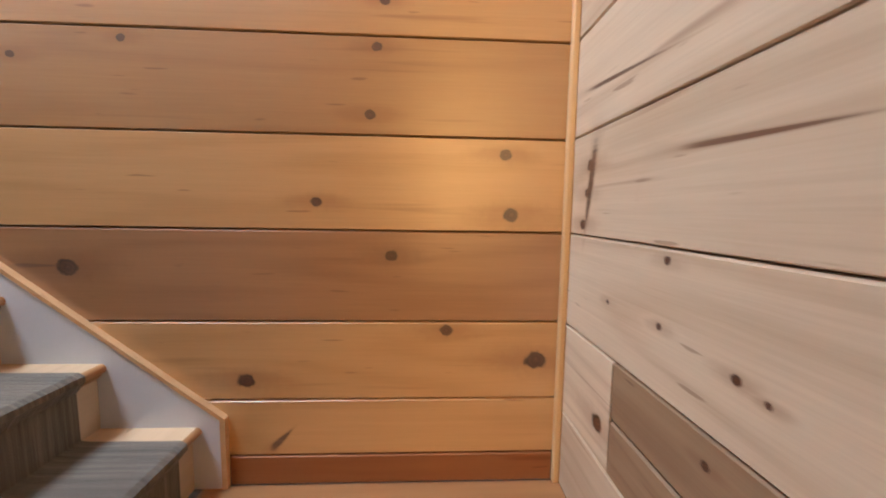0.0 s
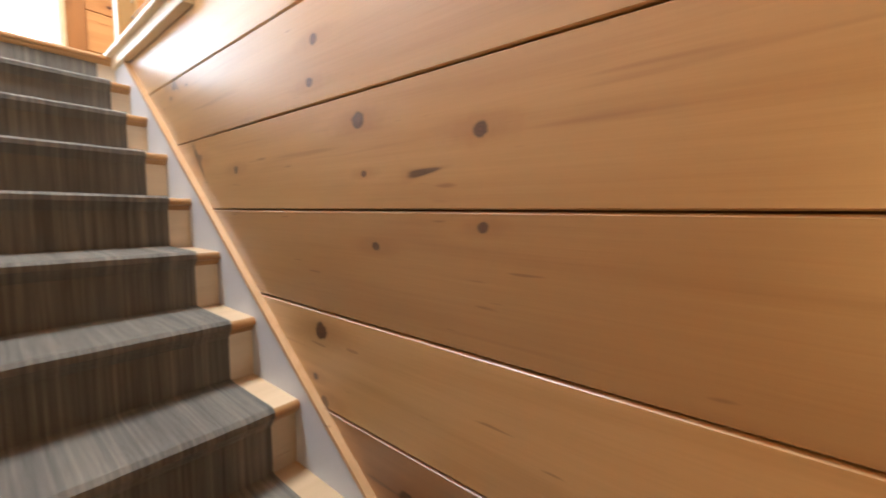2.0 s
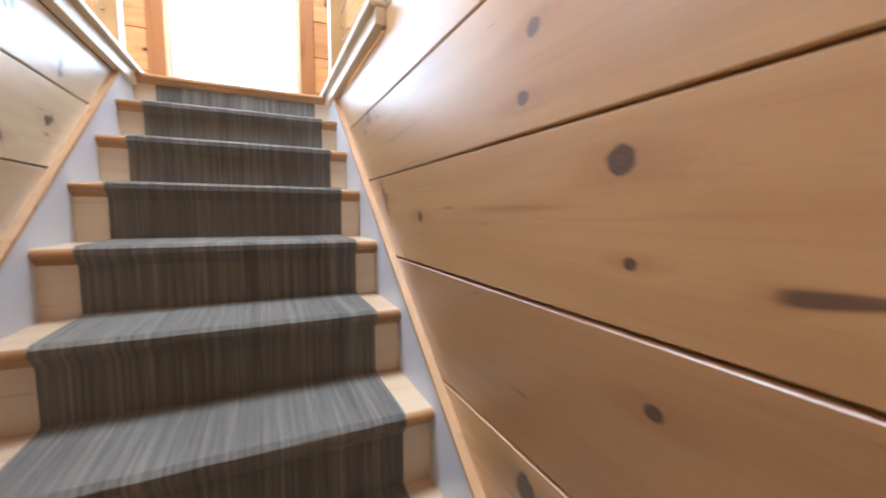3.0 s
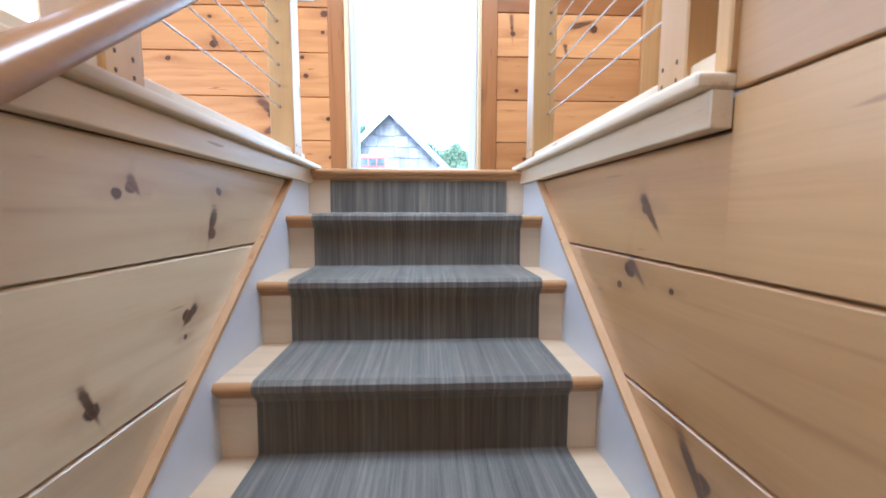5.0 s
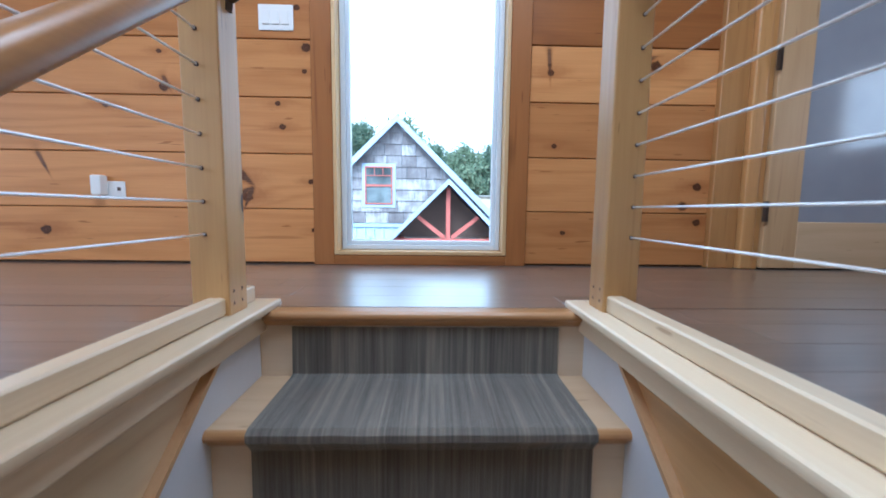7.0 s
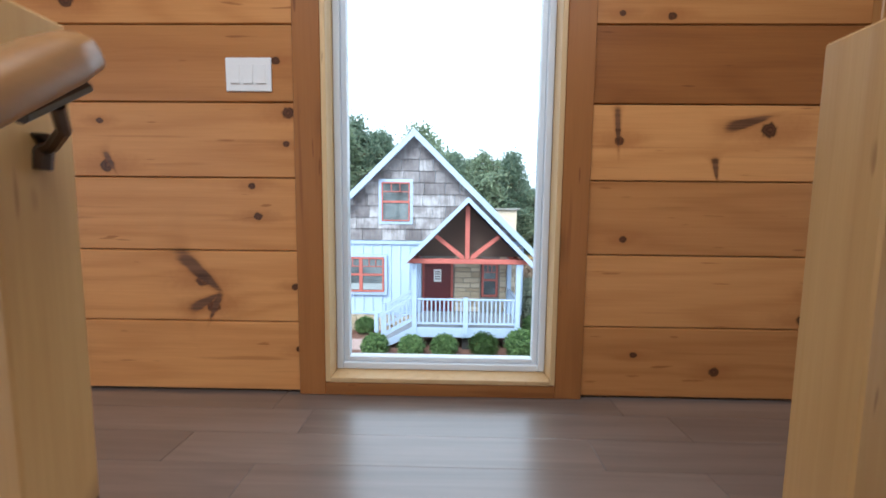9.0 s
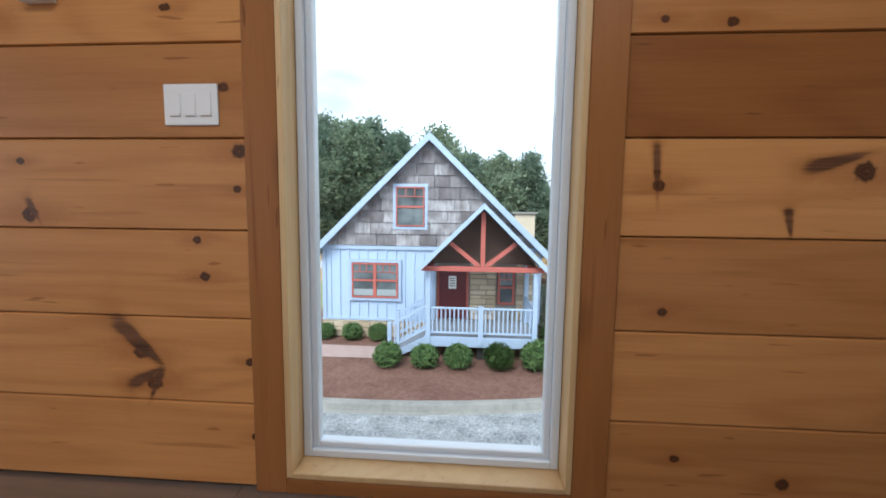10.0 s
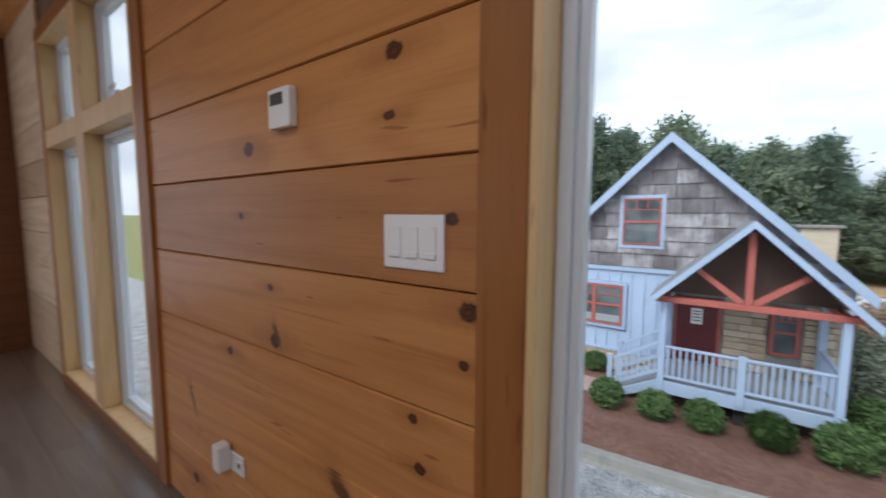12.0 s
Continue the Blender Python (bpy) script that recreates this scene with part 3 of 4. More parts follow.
# carpet runner, laid over treads and risers
RUN0, RUN1 = 0.578, 1.317
line = []
for k in range(10, -1, -1):
    y, z = NOSE0 - RUN * k, H - RISE * k
    if k == 10:
        line.append((y + 0.02, z - RISE + 0.002))
    if k == 0:
        line += [(y + 0.02, z - 0.047)]
        break
    line += [(y + 0.019, z - 0.05), (y + 0.004, z - 0.03), (y - 0.007, z - 0.018), (y - 0.006, z - 0.002), (y + 0.008, z + 0.007), (y + 0.05, z + 0.007), (y + RUN - 0.004, z + 0.0075), (y + RUN + 0.017, z + 0.011)]
bm = bmesh.new()
cols = 24
grid = []
for y, z in line:
    grid.append([bm.verts.new((RUN0 + (RUN1 - RUN0) * c / cols + 0.002 * noise.noise(Vector((c, y * 9, z * 9))), y - 0.0015 * noise.noise(Vector((c * 0.7, y * 5, z * 7))), z + 0.0012 * noise.noise(Vector((c * 0.6, y * 8, 3))))) for c in range(cols + 1)])
for r0, r1 in zip(grid, grid[1:]):
    for c in range(cols):
        bm.faces.new((r0[c], r0[c + 1], r1[c + 1], r1[c]))
bmesh.ops.recalc_face_normals(bm, faces=bm.faces[:])
runner = part("stair_runner", bm, M_CARPET)
sol = runner.modifiers.new("pile", "SOLIDIFY")
sol.thickness, sol.offset = 0.006, 1.0
tagged(runner, "grey-brown streaked carpet runner on the wooden stairs", "carpet")

# ---- guard: fascia, cap, curb, posts, cables ----
POST_W, POST_E = (0.392, 0.48), (1.40, 1.488)


def guard(side):
    w = side == "west"
    y0 = SOUTH + 0.002 if w else OPEN_S
    g = thing("cable_guard", "pale pine guard with square posts and thin steel cables", "railing", "guards beside the stairs", at=(0.44 if w else 1.45, y0, H))
    inv = Matrix.Translation(-g.location)

    def add(name, bm, mat, label=""):
        o = part(name, bm, mat, g, label)
        o.matrix_parent_inverse = inv
        return o

    def span(a, b):
        """Mirrors offsets from the wall face, positive towards the stairs."""
        return (WEST + a, WEST + b) if w else (EAST - b, EAST - a)

    fx = span(0.0005, 0.035)
    add("fascia", box(*fx, y0, NOSE0 + 0.06, 2.03, 2.084, 0.002), M_TRIM)
    cx = span(-0.02, 0.058)
    add("cap", box(*cx, y0, NOSE0 + 0.085, 2.085, 2.109, 0.009, segs=3), M_TRIM)
    kx = span(-0.042, 0.0)
    add("curb", box(*kx, y0, NOSE0 + 0.05, 2.1095, 2.152, 0.004), M_TRIM)
    px = POST_W if w else POST_E
    posts = [(2.445, 2.532), (1.583, 1.67), (0.7, 0.787), (-0.14, -0.053)] if w else [(2.49, 2.577), (1.584, 1.66)]
    newel = posts[0][0]
    for n, (a, b) in enumerate(posts):
        p = add("post", box(px[0], px[1], a, b, 2.0915, 2.948 if n else 2.99, 0.003), M_POST)
        for sx in (0.25, 0.7):
            for sz in (2.135, 2.165):
                xx = px[1] if w else px[0]
                bm = box(xx - 0.0012, xx + 0.0012, a + sx * 0.086 - 0.002, a + sx * 0.086 + 0.002, sz - 0.0035, sz + 0.0035)
                o = part("screw", bm, M_HOLE, p)
                o.matrix_parent_inverse = Matrix()
    tx = ((px[0] - 0.004, px[1] + 0.004))
    add("top_rail", box(tx[0], tx[1], y0, posts[0][0] - 0.001, 2.949, 2.984, 0.005, segs=2), M_TRIM)
    cx = 0.43 if w else 1.463
    for k in range(10):
        z = 2.303 + 0.0763 * k
        if z > 2.96:
            break
        add("cable", tube([(cx, y0 + 0.01, z), (cx, newel + 0.001, z)], 0.0026, 6), M_STEEL)
        add("cable_fitting", tube([(cx, newel - 0.002, z), (cx, newel + 0.001, z)], 0.0055, 8), M_HOLE)
    if not w:
        add("end_trim", box(EAST - 0.012, EAST + 0.1, OPEN_S + 0.0005, OPEN_S + 0.03, 2.11, CEIL - 0.002, 0.003), M_POST)
    return g


guard("west")
guard("east")

# handrail on the west side
rail = thing("handrail", "oiled oak handrail with rounded ends on bronze brackets", "handrail", at=(0.56, 1.2, 2.0))
RX = 0.556


def rail_z(y):
    return 2.915 + 0.8 * (y - 2.44)


prof = []
for k in range(16):
    a = 2 * math.pi * k / 16
    c, sn = math.cos(a), math.sin(a)
    prof.append((0.03 * math.copysign(abs(c) ** 0.6, c), 0.0215 * math.copysign(abs(sn) ** 0.75, sn)))
bm = bmesh.new()
rings = []
for i, (y, s_) in enumerate([(-0.03, 0.55), (-0.02, 0.9), (0.0, 1.0), (1.2, 1.0), (2.44, 1.0), (2.462, 0.9), (2.472, 0.55)]):
    rings.append([bm.verts.new((RX + px * s_, y - 0.6 * pz * s_, rail_z(y) + 0.8 * pz * s_)) for px, pz in prof])
for r0, r1 in zip(rings, rings[1:]):
    for k in range(16):
        bm.faces.new((r0[k], r0[(k + 1) % 16], r1[(k + 1) % 16], r1[k]))
bm.faces.new(rings[0])
bm.faces.new(rings[-1])
bmesh.ops.recalc_face_normals(bm, faces=bm.faces[:])
o = part("rail", bm, M_RAIL, rail)
o.matrix_parent_inverse = Matrix.Translation(-rail.location)
for f in o.data.polygons:
    f.use_smooth = True
for y, x0 in ((2.4565, 0.4805), (1.1, WEST + 0.0005), (0.2, WEST + 0.0005)):
    yy = y if y < 2 else 2.49
    z = rail_z(min(yy, 2.44)) - 0.028
    bm = tube([(x0, yy, z - 0.048), (x0 + 0.02, yy - 0.005, z - 0.044), (x0 + 0.05, yy - 0.02, z - 0.03), (RX, yy - 0.05, z - 0.012)], 0.0065, 8)
    tube([(x0 + 0.002, yy, z - 0.068), (x0 + 0.005, yy, z - 0.048), (x0 + 0.003, yy, z - 0.03)], 0.009, 8, bm=bm)
    tube([(RX, yy - 0.085, z - 0.031), (RX, yy - 0.02, z + 0.016)], 0.008, 8, bm=bm)
    o = part("bracket", bm, M_BRONZE, rail, "dark bronze wall bracket")
    o.matrix_parent_inverse = Matrix.Translation(-rail.location)

# ---- fittings on the north wall ----
YF = NORTH - 0.0005
sw = thing("light_switch", "white triple rocker switch plate on the pine wall", "switch", at=(0.2145, YF, 3.26))
inv = Matrix.Translation(-sw.location)
o = part("plate", box(0.133, 0.296, YF - 0.006, YF, 3.202, 3.318, 0.004, segs=2), M_PLATE, sw)
o.matrix_parent_inverse = inv
for k in range(3):
    cx = 0.2145 + (k - 1) * 0.046
    o = part("rocker", box(cx - 0.0165, cx + 0.0165, YF - 0.0085, YF - 0.005, 3.227, 3.293, 0.0015), M_PLATE, sw)
    o.matrix_parent_inverse = inv
    o = part("rocker_lip", box(cx - 0.0165, cx + 0.0165, YF - 0.011, YF - 0.0065, 3.227, 3.24, 0.0015), M_PLATE, sw)
    o.matrix_parent_inverse = inv
th = thing("thermostat", "white wall thermostat with a small dark display", "thermostat", at=(-0.226, YF, 3.595))
inv = Matrix.Translation(-th.location)
o = part("body", box(-0.275, -0.177, YF - 0.026, YF, 3.545, 3.648, 0.006, segs=2), M_PLATE, th)
o.matrix_parent_inverse = inv
o = part("display", box(-0.262, -0.205, YF - 0.0275, YF - 0.0255, 3.604, 3.634), M_SCREEN, th)
o.matrix_parent_inverse = inv
ou = thing("power_outlet", "white level outlet plate with a plugged-in white adapter", "outlet", at=(-0.6, YF, 2.45))
inv = Matrix.Translation(-ou.location)
o = part("plate", box(-0.655, -0.533, YF - 0.006, YF, 2.413, 2.488, 0.003), M_PLATE, ou)
o.matrix_parent_inverse = inv
for cx in (-0.56,):
    bm = box(cx - 0.016, cx + 0.016, YF - 0.008, YF - 0.0055, 2.436, 2.466, 0.002)
    o = part("socket", bm, M_PLATE, ou)
    o.matrix_parent_inverse = inv
    o = part("slot", box(cx - 0.008, cx + 0.008, YF - 0.0088, YF - 0.0078, 2.443, 2.459), M_HOLE, ou)
    o.matrix_parent_inverse = inv
o = part("adapter", box(-0.662, -0.612, YF - 0.05, YF - 0.006, 2.42, 2.515, 0.008, segs=2), M_PLATE, ou)
o.matrix_parent_inverse = inv

# ---- side room: framed glazed door ----
tagged(part("trim", box(2.362, 2.5, NORTH - 0.03, NORTH + 0.022, H, CEIL, 0.004), M_DOORTRIM), "amber stained vertical trim board beside the door", "trim", kind="structure")
tagged(part("trim", box(2.502, 2.572, NORTH - 0.06, NORTH + 0.022, H, CEIL, 0.012, segs=3), M_DOORTRIM), "rounded stained door casing", "trim", kind="structure")
tagged(part("trim", box(2.574, 2.602, NORTH - 0.05, NORTH + 0.022, H, 4.16, 0.002), M_DOORTRIM), "amber stained door jamb", "trim", kind="structure")
door = thing("door_1", "pale wooden door with a large frosted glass panel", "door", kind="structure", at=(2.65, NORTH - 0.05, H))
inv = Matrix.Translation(-door.location)
DX0, DX1, DY0, DY1 = 2.606, 3.5, NORTH - 0.07, NORTH - 0.03
for nm, b in (("stile", (DX0, DX0 + 0.17, H + 0.008, 4.13)), ("stile", (DX1 - 0.12, DX1, H + 0.008, 4.13)), ("rail", (DX0 + 0.17, DX1 - 0.12, H + 0.008, H + 0.24)), ("rail", (DX0 + 0.17, DX1 - 0.12, 4.0, 4.13))):
    o = part(nm, box(b[0], b[1], DY0, DY1, b[2], b[3], 0.003), M_DOORWOOD if nm == "stile" else M_DOORRAIL, door)
    o.matrix_parent_inverse = inv
o = part("glass_panel", box(DX0 + 0.17, DX1 - 0.12, DY0 + 0.012, DY1 - 0.012, H + 0.24, 4.0), M_FROST, door, "grey frosted glass")
o.matrix_parent_inverse = inv
for z in (2.33, 3.05, 3.85):
    o = part("hinge", tube([(2.6, DY0 - 0.005, z), (2.6, DY0 - 0.005, z + 0.1)], 0.012, 8), M_BRONZE, door, "dark bronze hinge")
    o.matrix_parent_inverse = inv
structure("wall_door_side", box(3.52, FAR_E, NORTH - 0.03, NORTH + 0.022, H, CEIL), M_DARKROOM, "pine wall beside the door, shade in its dark colour", "wall")
# ---- unseen openings that light the rooms from behind and above ----
def lit_window(name, centre, w, h, facing, watts, colour):
    """A framed opening with an area lamp in it that stands in for the sky."""
    f = Vector(facing)
    up = Vector((0, 0, 1)) if abs(f.z) < 0.5 else Vector((0, 1, 0))
    side = up.cross(f)
    bm = bmesh.new()
    for s_, t, a, b in ((0, h / 2 + 0.04, w / 2 + 0.08, 0.04), (0, -h / 2 - 0.04, w / 2 + 0.08, 0.04), (w / 2 + 0.04, 0, 0.04, h / 2), (-w / 2 - 0.04, 0, 0.04, h / 2)):
        c = Vector(centre) + side * s_ + up * t + f * 0.02
        m = Matrix((side, up, f)).transposed().to_4x4()
        bmesh.ops.create_cube(bm, size=1.0, matrix=Matrix.Translation(c) @ m @ Matrix.Diagonal((2 * a, 2 * b, 0.04, 1)))
    tagged(part(name, bm, M_JAMB), "pale pine frame round an unseen daylight lamp", "window", kind="structure")
    d = bpy.data.lights.new(name + "_daylight", "AREA")
    d.shape, d.size, d.size_y, d.energy, d.color = "RECTANGLE", w, h, watts, colour
    o = new(name + "_daylight", d)
    o.matrix_world = look(Vector(centre) + f * 0.012, Vector(centre) + f)
    return o


lit_window("window_3", (-2.95, SOUTH, 3.5), 2.4, 2.2, (0, 1, 0), 36.0, (0.94, 0.97, 1.0))
# the west opening and the skylight are added only to brighten the rooms
lit_window("window_6", (FAR_W, 1.6, 3.4), 2.0, 2.2, (1, 0, 0), 30.0, (0.92, 0.96, 1.0))
lit_window("window_4", (FAR_E, 2.33, 3.2), 0.5, 0.6, (-1, 0, 0), 4.0, (0.92, 0.96, 1.0))
lit_window("window_5", (0.94, 1.7, CEIL), 2.2, 1.05, (0, 0, -1), 54.0, (0.92, 0.96, 1.0))

# lamplight from the lower rooms, cut off by an unseen partition added at the landing
structure("wall_lower_partition", box(-0.34, -0.26, -0.68, 0.0, 0.0, 2.03), M_ROOM, "unseen pine partition added at the lower landing to cut lamplight", "wall")
d = bpy.data.lights.new("lower_room_lamplight", "AREA")
d.shape, d.size, d.size_y, d.energy, d.color = "RECTANGLE", 0.28, 1.5, 3.6, (1.0, 0.52, 0.15)
new("lower_room_lamplight", d).matrix_world = look((-0.885, -0.84, 1.25), (1.0, -0.84, 1.2))

# ---- outside: ground ----
G = -1.0


def mottled(name, stops, scale, rough=0.9, bump=0.5, dist=0.03, stretch=(1, 1, 1), island=0.0, through_light=0.0):
    s = Nodes(name, rough, spec=0.25)
    v = s.vec("MULTIPLY", s.co, stretch)
    a, b, c = s.noise(v, scale, 5.0, 0.65), s.noise(v, scale * 9, 3.0), s.noise(v, scale * 0.12, 2.0)
    f = s.math("ADD", s.math("ADD", s.math("MULTIPLY", a, 0.45), s.math("MULTIPLY", b, 0.3)), s.math("MULTIPLY", c, 0.25))
    if island:
        g = s.n.new("ShaderNodeNewGeometry").outputs["Random Per Island"]
        f = s.math("ADD", s.math("MULTIPLY", f, 1 - island), s.math("MULTIPLY", g, island))
    s.bump(s.math("ADD", a, b), bump, dist)
    col = s.ramp(f, *stops)
    if through_light:
        tl, mx = s.n.new("ShaderNodeBsdfTranslucent"), s.n.new("ShaderNodeMixShader")
        mx.inputs[0].default_value = through_light
        s.l.new(col, tl.inputs[0])
        s.l.new(s.b.outputs[0], mx.inputs[1])
        s.l.new(tl.outputs[0], mx.inputs[2])
        s.l.new(mx.outputs[0], s.n["Material Output"].inputs[0])
    return s.done(col)


M_GRASS = mottled("lawn_grass", ((0.3, (0.15, 0.17, 0.06)), (0.5, (0.24, 0.26, 0.11)), (0.7, (0.34, 0.33, 0.17))), 3.0)
M_DRY = mottled("dry_grass", ((0.3, (0.30, 0.20, 0.09)), (0.7, (0.48, 0.35, 0.18))), 1.5)
M_MULCH = mottled("bark_mulch", ((0.3, (0.09, 0.045, 0.032)), (0.5, (0.19, 0.10, 0.075)), (0.68, (0.29, 0.18, 0.14))), 9.0, bump=0.9)
M_GRAVEL = mottled("grey_gravel", ((0.38, (0.12, 0.125, 0.13)), (0.46, (0.34, 0.355, 0.365)), (0.54, (0.5, 0.515, 0.525)), (0.62, (0.78, 0.79, 0.79))), 22.0, bump=0.9)
M_CONCRETE = mottled("weathered_concrete", ((0.3, (0.19, 0.185, 0.17)), (0.7, (0.34, 0.33, 0.30))), 5.0, bump=0.3)
M_ROAD = mottled("pale_asphalt", ((0.3, (0.42, 0.42, 0.43)), (0.7, (0.55, 0.55, 0.56))), 4.0, bump=0.2)
M_WALK = mottled("pinkish_path", ((0.3, (0.30, 0.21, 0.19)), (0.7, (0.42, 0.32, 0.29))), 4.0, bump=0.2)
# Far-tree greens, lightened and greyed so the colour carries the haze.
M_LEAF = mottled("hazy_tree_leaves", ((0.2, (0.13, 0.175, 0.125)), (0.5, (0.22, 0.285, 0.19)), (0.85, (0.33, 0.39, 0.25))), 0.6, 0.7, 0.1, island=0.55, through_light=0.55)
M_LEAF_P = mottled("hazy_pine_needles", ((0.2, (0.115, 0.165, 0.13)), (0.5, (0.19, 0.26, 0.19)), (0.85, (0.29, 0.36, 0.25))), 0.6, 0.7, 0.1, island=0.55, through_light=0.55)
M_BOX = mottled("boxwood_leaves", ((0.2, (0.03, 0.065, 0.024)), (0.5, (0.085, 0.155, 0.05)), (0.85, (0.2, 0.3, 0.105))), 3.0, 0.6, 0.1, island=0.6, through_light=0.3)
M_DULL = mottled("dull_hedge_leaves", ((0.2, (0.07, 0.085, 0.06)), (0.5, (0.13, 0.15, 0.105)), (0.85, (0.22, 0.24, 0.17))), 3.0, 0.7, 0.1, island=0.6)
M_MAPLE = mottled("russet_leaves", ((0.2, (0.10, 0.065, 0.045)), (0.5, (0.2, 0.135, 0.09)), (0.85, (0.3, 0.22, 0.15))), 2.0, 0.7, 0.1, island=0.6)
M_YELLOW = mottled("yellow_leaves", ((0.2, (0.36, 0.34, 0.05)), (0.5, (0.62, 0.58, 0.12)), (0.85, (0.78, 0.74, 0.3))), 4.0, 0.7, 0.1, island=0.6)
M_BARK = mottled("tree_bark", ((0.3, (0.05, 0.038, 0.03)), (0.7, (0.13, 0.10, 0.08))), 3.0, stretch=(6, 6, 1))


def sheet(name, outline, z, material, label, category):
    bm = bmesh.new()
    f = bm.faces.new([bm.verts.new((x, y, z)) for x, y in outline])
    bmesh.ops.triangulate(bm, faces=[f])
    bmesh.ops.recalc_face_normals(bm, faces=bm.faces[:])
    for f in bm.faces:
        if f.normal.z < 0:
            f.normal_flip()
    return structure(name, bm, material, label, category)


def kerb_y(x):
    return 9.8 + 0.0256 * (x + 1.4) ** 2


sheet("ground", [(-900, 3.8), (900, 3.8), (900, 900), (-900, 900)], G - 0.1, M_GRASS, "mown green lawn", "ground")
ks = [-7 + 1.0 * k for k in range(18)]
sheet("gravel_drive", [(-40, 3.9), (40, 3.9), (40, 9.0)] + [(x, kerb_y(x) - 0.05) for x in reversed(ks)] + [(-40, 12.0)], G - 0.08, M_GRAVEL, "pale grey gravel drive", "road")
sheet("mulch_bed", [(x, kerb_y(x) + 0.1) for x in ks[:14]] + [(7.4, 12.6), (6.9, 13.6), (5.9, 14.2), (5.1, 15.0), (5.0, 17.5), (-7, 17.5)], G - 0.02, M_MULCH, "brown bark mulch bed", "ground")
sheet("path", [(-7, 12.25), (-1.2, 12.35), (-0.9, 12.75), (-0.8, 13.25), (-7, 13.3)], G - 0.005, M_WALK, "pinkish concrete path to the porch steps", "path")
sheet("roadside", [(-40, 24.0), (6, 24.2), (45, 22.0), (120, 16), (120, 40), (-40, 40)], G - 0.09, M_DRY, "dry straw-coloured roadside grass", "ground")
sheet("road", [(-60, 29.5), (8, 28.6), (60, 24.0), (120, 17), (120, 22), (60, 28.5), (8, 33.2), (-60, 34)], G - 0.07, M_ROAD, "pale grey asphalt road", "road")
kerb = thing("kerb", "weathered concrete kerb round the mulch bed", "kerb", kind="structure")
for a, b in zip(ks, ks[1:]):
    bm = bmesh.new()
    ring = []
    for x in (a + 0.002, b - 0.002):
        y = kerb_y(x)
        ring.append([bm.verts.new(p) for p in ((x, y + 0.1, G - 0.1), (x, y + 0.1, G + 0.06), (x, y + 0.075, G + 0.08), (x, y - 0.065, G + 0.08), (x, y - 0.1, G + 0.06), (x, y - 0.16, G - 0.05), (x, y - 0.27, G - 0.1))])
    for i in range(7):
        bm.faces.new((ring[0][i], ring[0][(i + 1) % 7], ring[1][(i + 1) % 7], ring[1][i]))
    bm.faces.new(ring[0])
    bm.faces.new(ring[1])
    bmesh.ops.recalc_face_normals(bm, faces=bm.faces[:])
    part("kerb_stone", bm, M_CONCRETE, kerb)

# ---- the neighbouring cottage ----
def lap(name, stops, rough=0.6):
    s = Nodes(name, rough, spec=0.3)
    a = s.noise(s.vec("MULTIPLY", s.co, (1.0, 1.0, 6.0)), 2.0, 4.0)
    b = s.noise(s.co, 30.0, 3.0)
    f = s.math("ADD", s.math("ADD", s.math("MULTIPLY", a, 0.35), s.math("MULTIPLY", b, 0.25)), s.math("MULTIPLY", s.random(), 0.4))
    s.bump(b, 0.4, 0.01)
    return s.done(s.ramp(f, *stops))


M_SIDING = painted("pale_blue_siding", (0.41, 0.52, 0.68), 0.6, vary=0.05, scale=2.0)
M_TRIMB = painted("pale_blue_trim", (0.36, 0.455, 0.60), 0.55, vary=0.06, scale=2.0)
s = Nodes("weathered_shingle", 0.75, spec=0.25)
sa = s.noise(s.vec("MULTIPLY", s.co, (14.0, 1.0, 1.6)), 1.0, 5.0, 0.7)
sb = s.noise(s.co, 2.3, 4.0, 0.6)
sc_ = s.noise(s.vec("MULTIPLY", s.co, (60.0, 1.0, 5.0)), 1.0, 2.0)
sf = s.math("ADD", s.math("ADD", s.math("MULTIPLY", sa, 0.3), s.math("MULTIPLY", sb, 0.42)), s.math("ADD", s.math("MULTIPLY", sc_, 0.12), s.math("MULTIPLY", s.random(), 0.16)))
s.bump(sa, 0.5, 0.01)
M_SHINGLE = s.done(s.ramp(sf, (0.34, (0.085, 0.075, 0.075)), (0.46, (0.175, 0.16, 0.165)), (0.54, (0.25, 0.235, 0.24)), (0.62, (0.40, 0.39, 0.40))))
M_STONE = lap("tan_stone", ((0.25, (0.36, 0.28, 0.19)), (0.5, (0.52, 0.43, 0.31)), (0.8, (0.66, 0.58, 0.45))))
M_RED = painted("red_stain", (0.42, 0.11, 0.085), 0.55, vary=0.1, scale=4.0)
M_DOOR = painted("dark_red_door", (0.12, 0.02, 0.022), 0.45, vary=0.1)
M_ROOF = lap("grey_roof_shingles", ((0.25, (0.13, 0.135, 0.15)), (0.75, (0.24, 0.25, 0.27))), 0.85)
M_GABLEFILL = painted("dark_gable_fill", (0.10, 0.065, 0.05), 0.7)
s = Nodes("dark_window_glass", 0.05)
M_DARKGLASS = s.done(s.ramp(s.noise(s.co, 1.5), (0.35, (0.05, 0.06, 0.065)), (0.7, (0.16, 0.19, 0.20))))
M_CURTAIN = painted("pale_blind", (0.30, 0.34, 0.35), 0.8)
M_DECK = painted("grey_deck", (0.26, 0.28, 0.31), 0.8, vary=0.15)
M_DARK = painted("dark_gap", (0.03, 0.03, 0.03), 0.9)

HX, HY = -0.2, 14.2
house = thing("cottage", "pale blue cottage with grey shingled gable and red trim", "house", at=(HX, HY, G))
hinv = Matrix.Translation(-house.location)


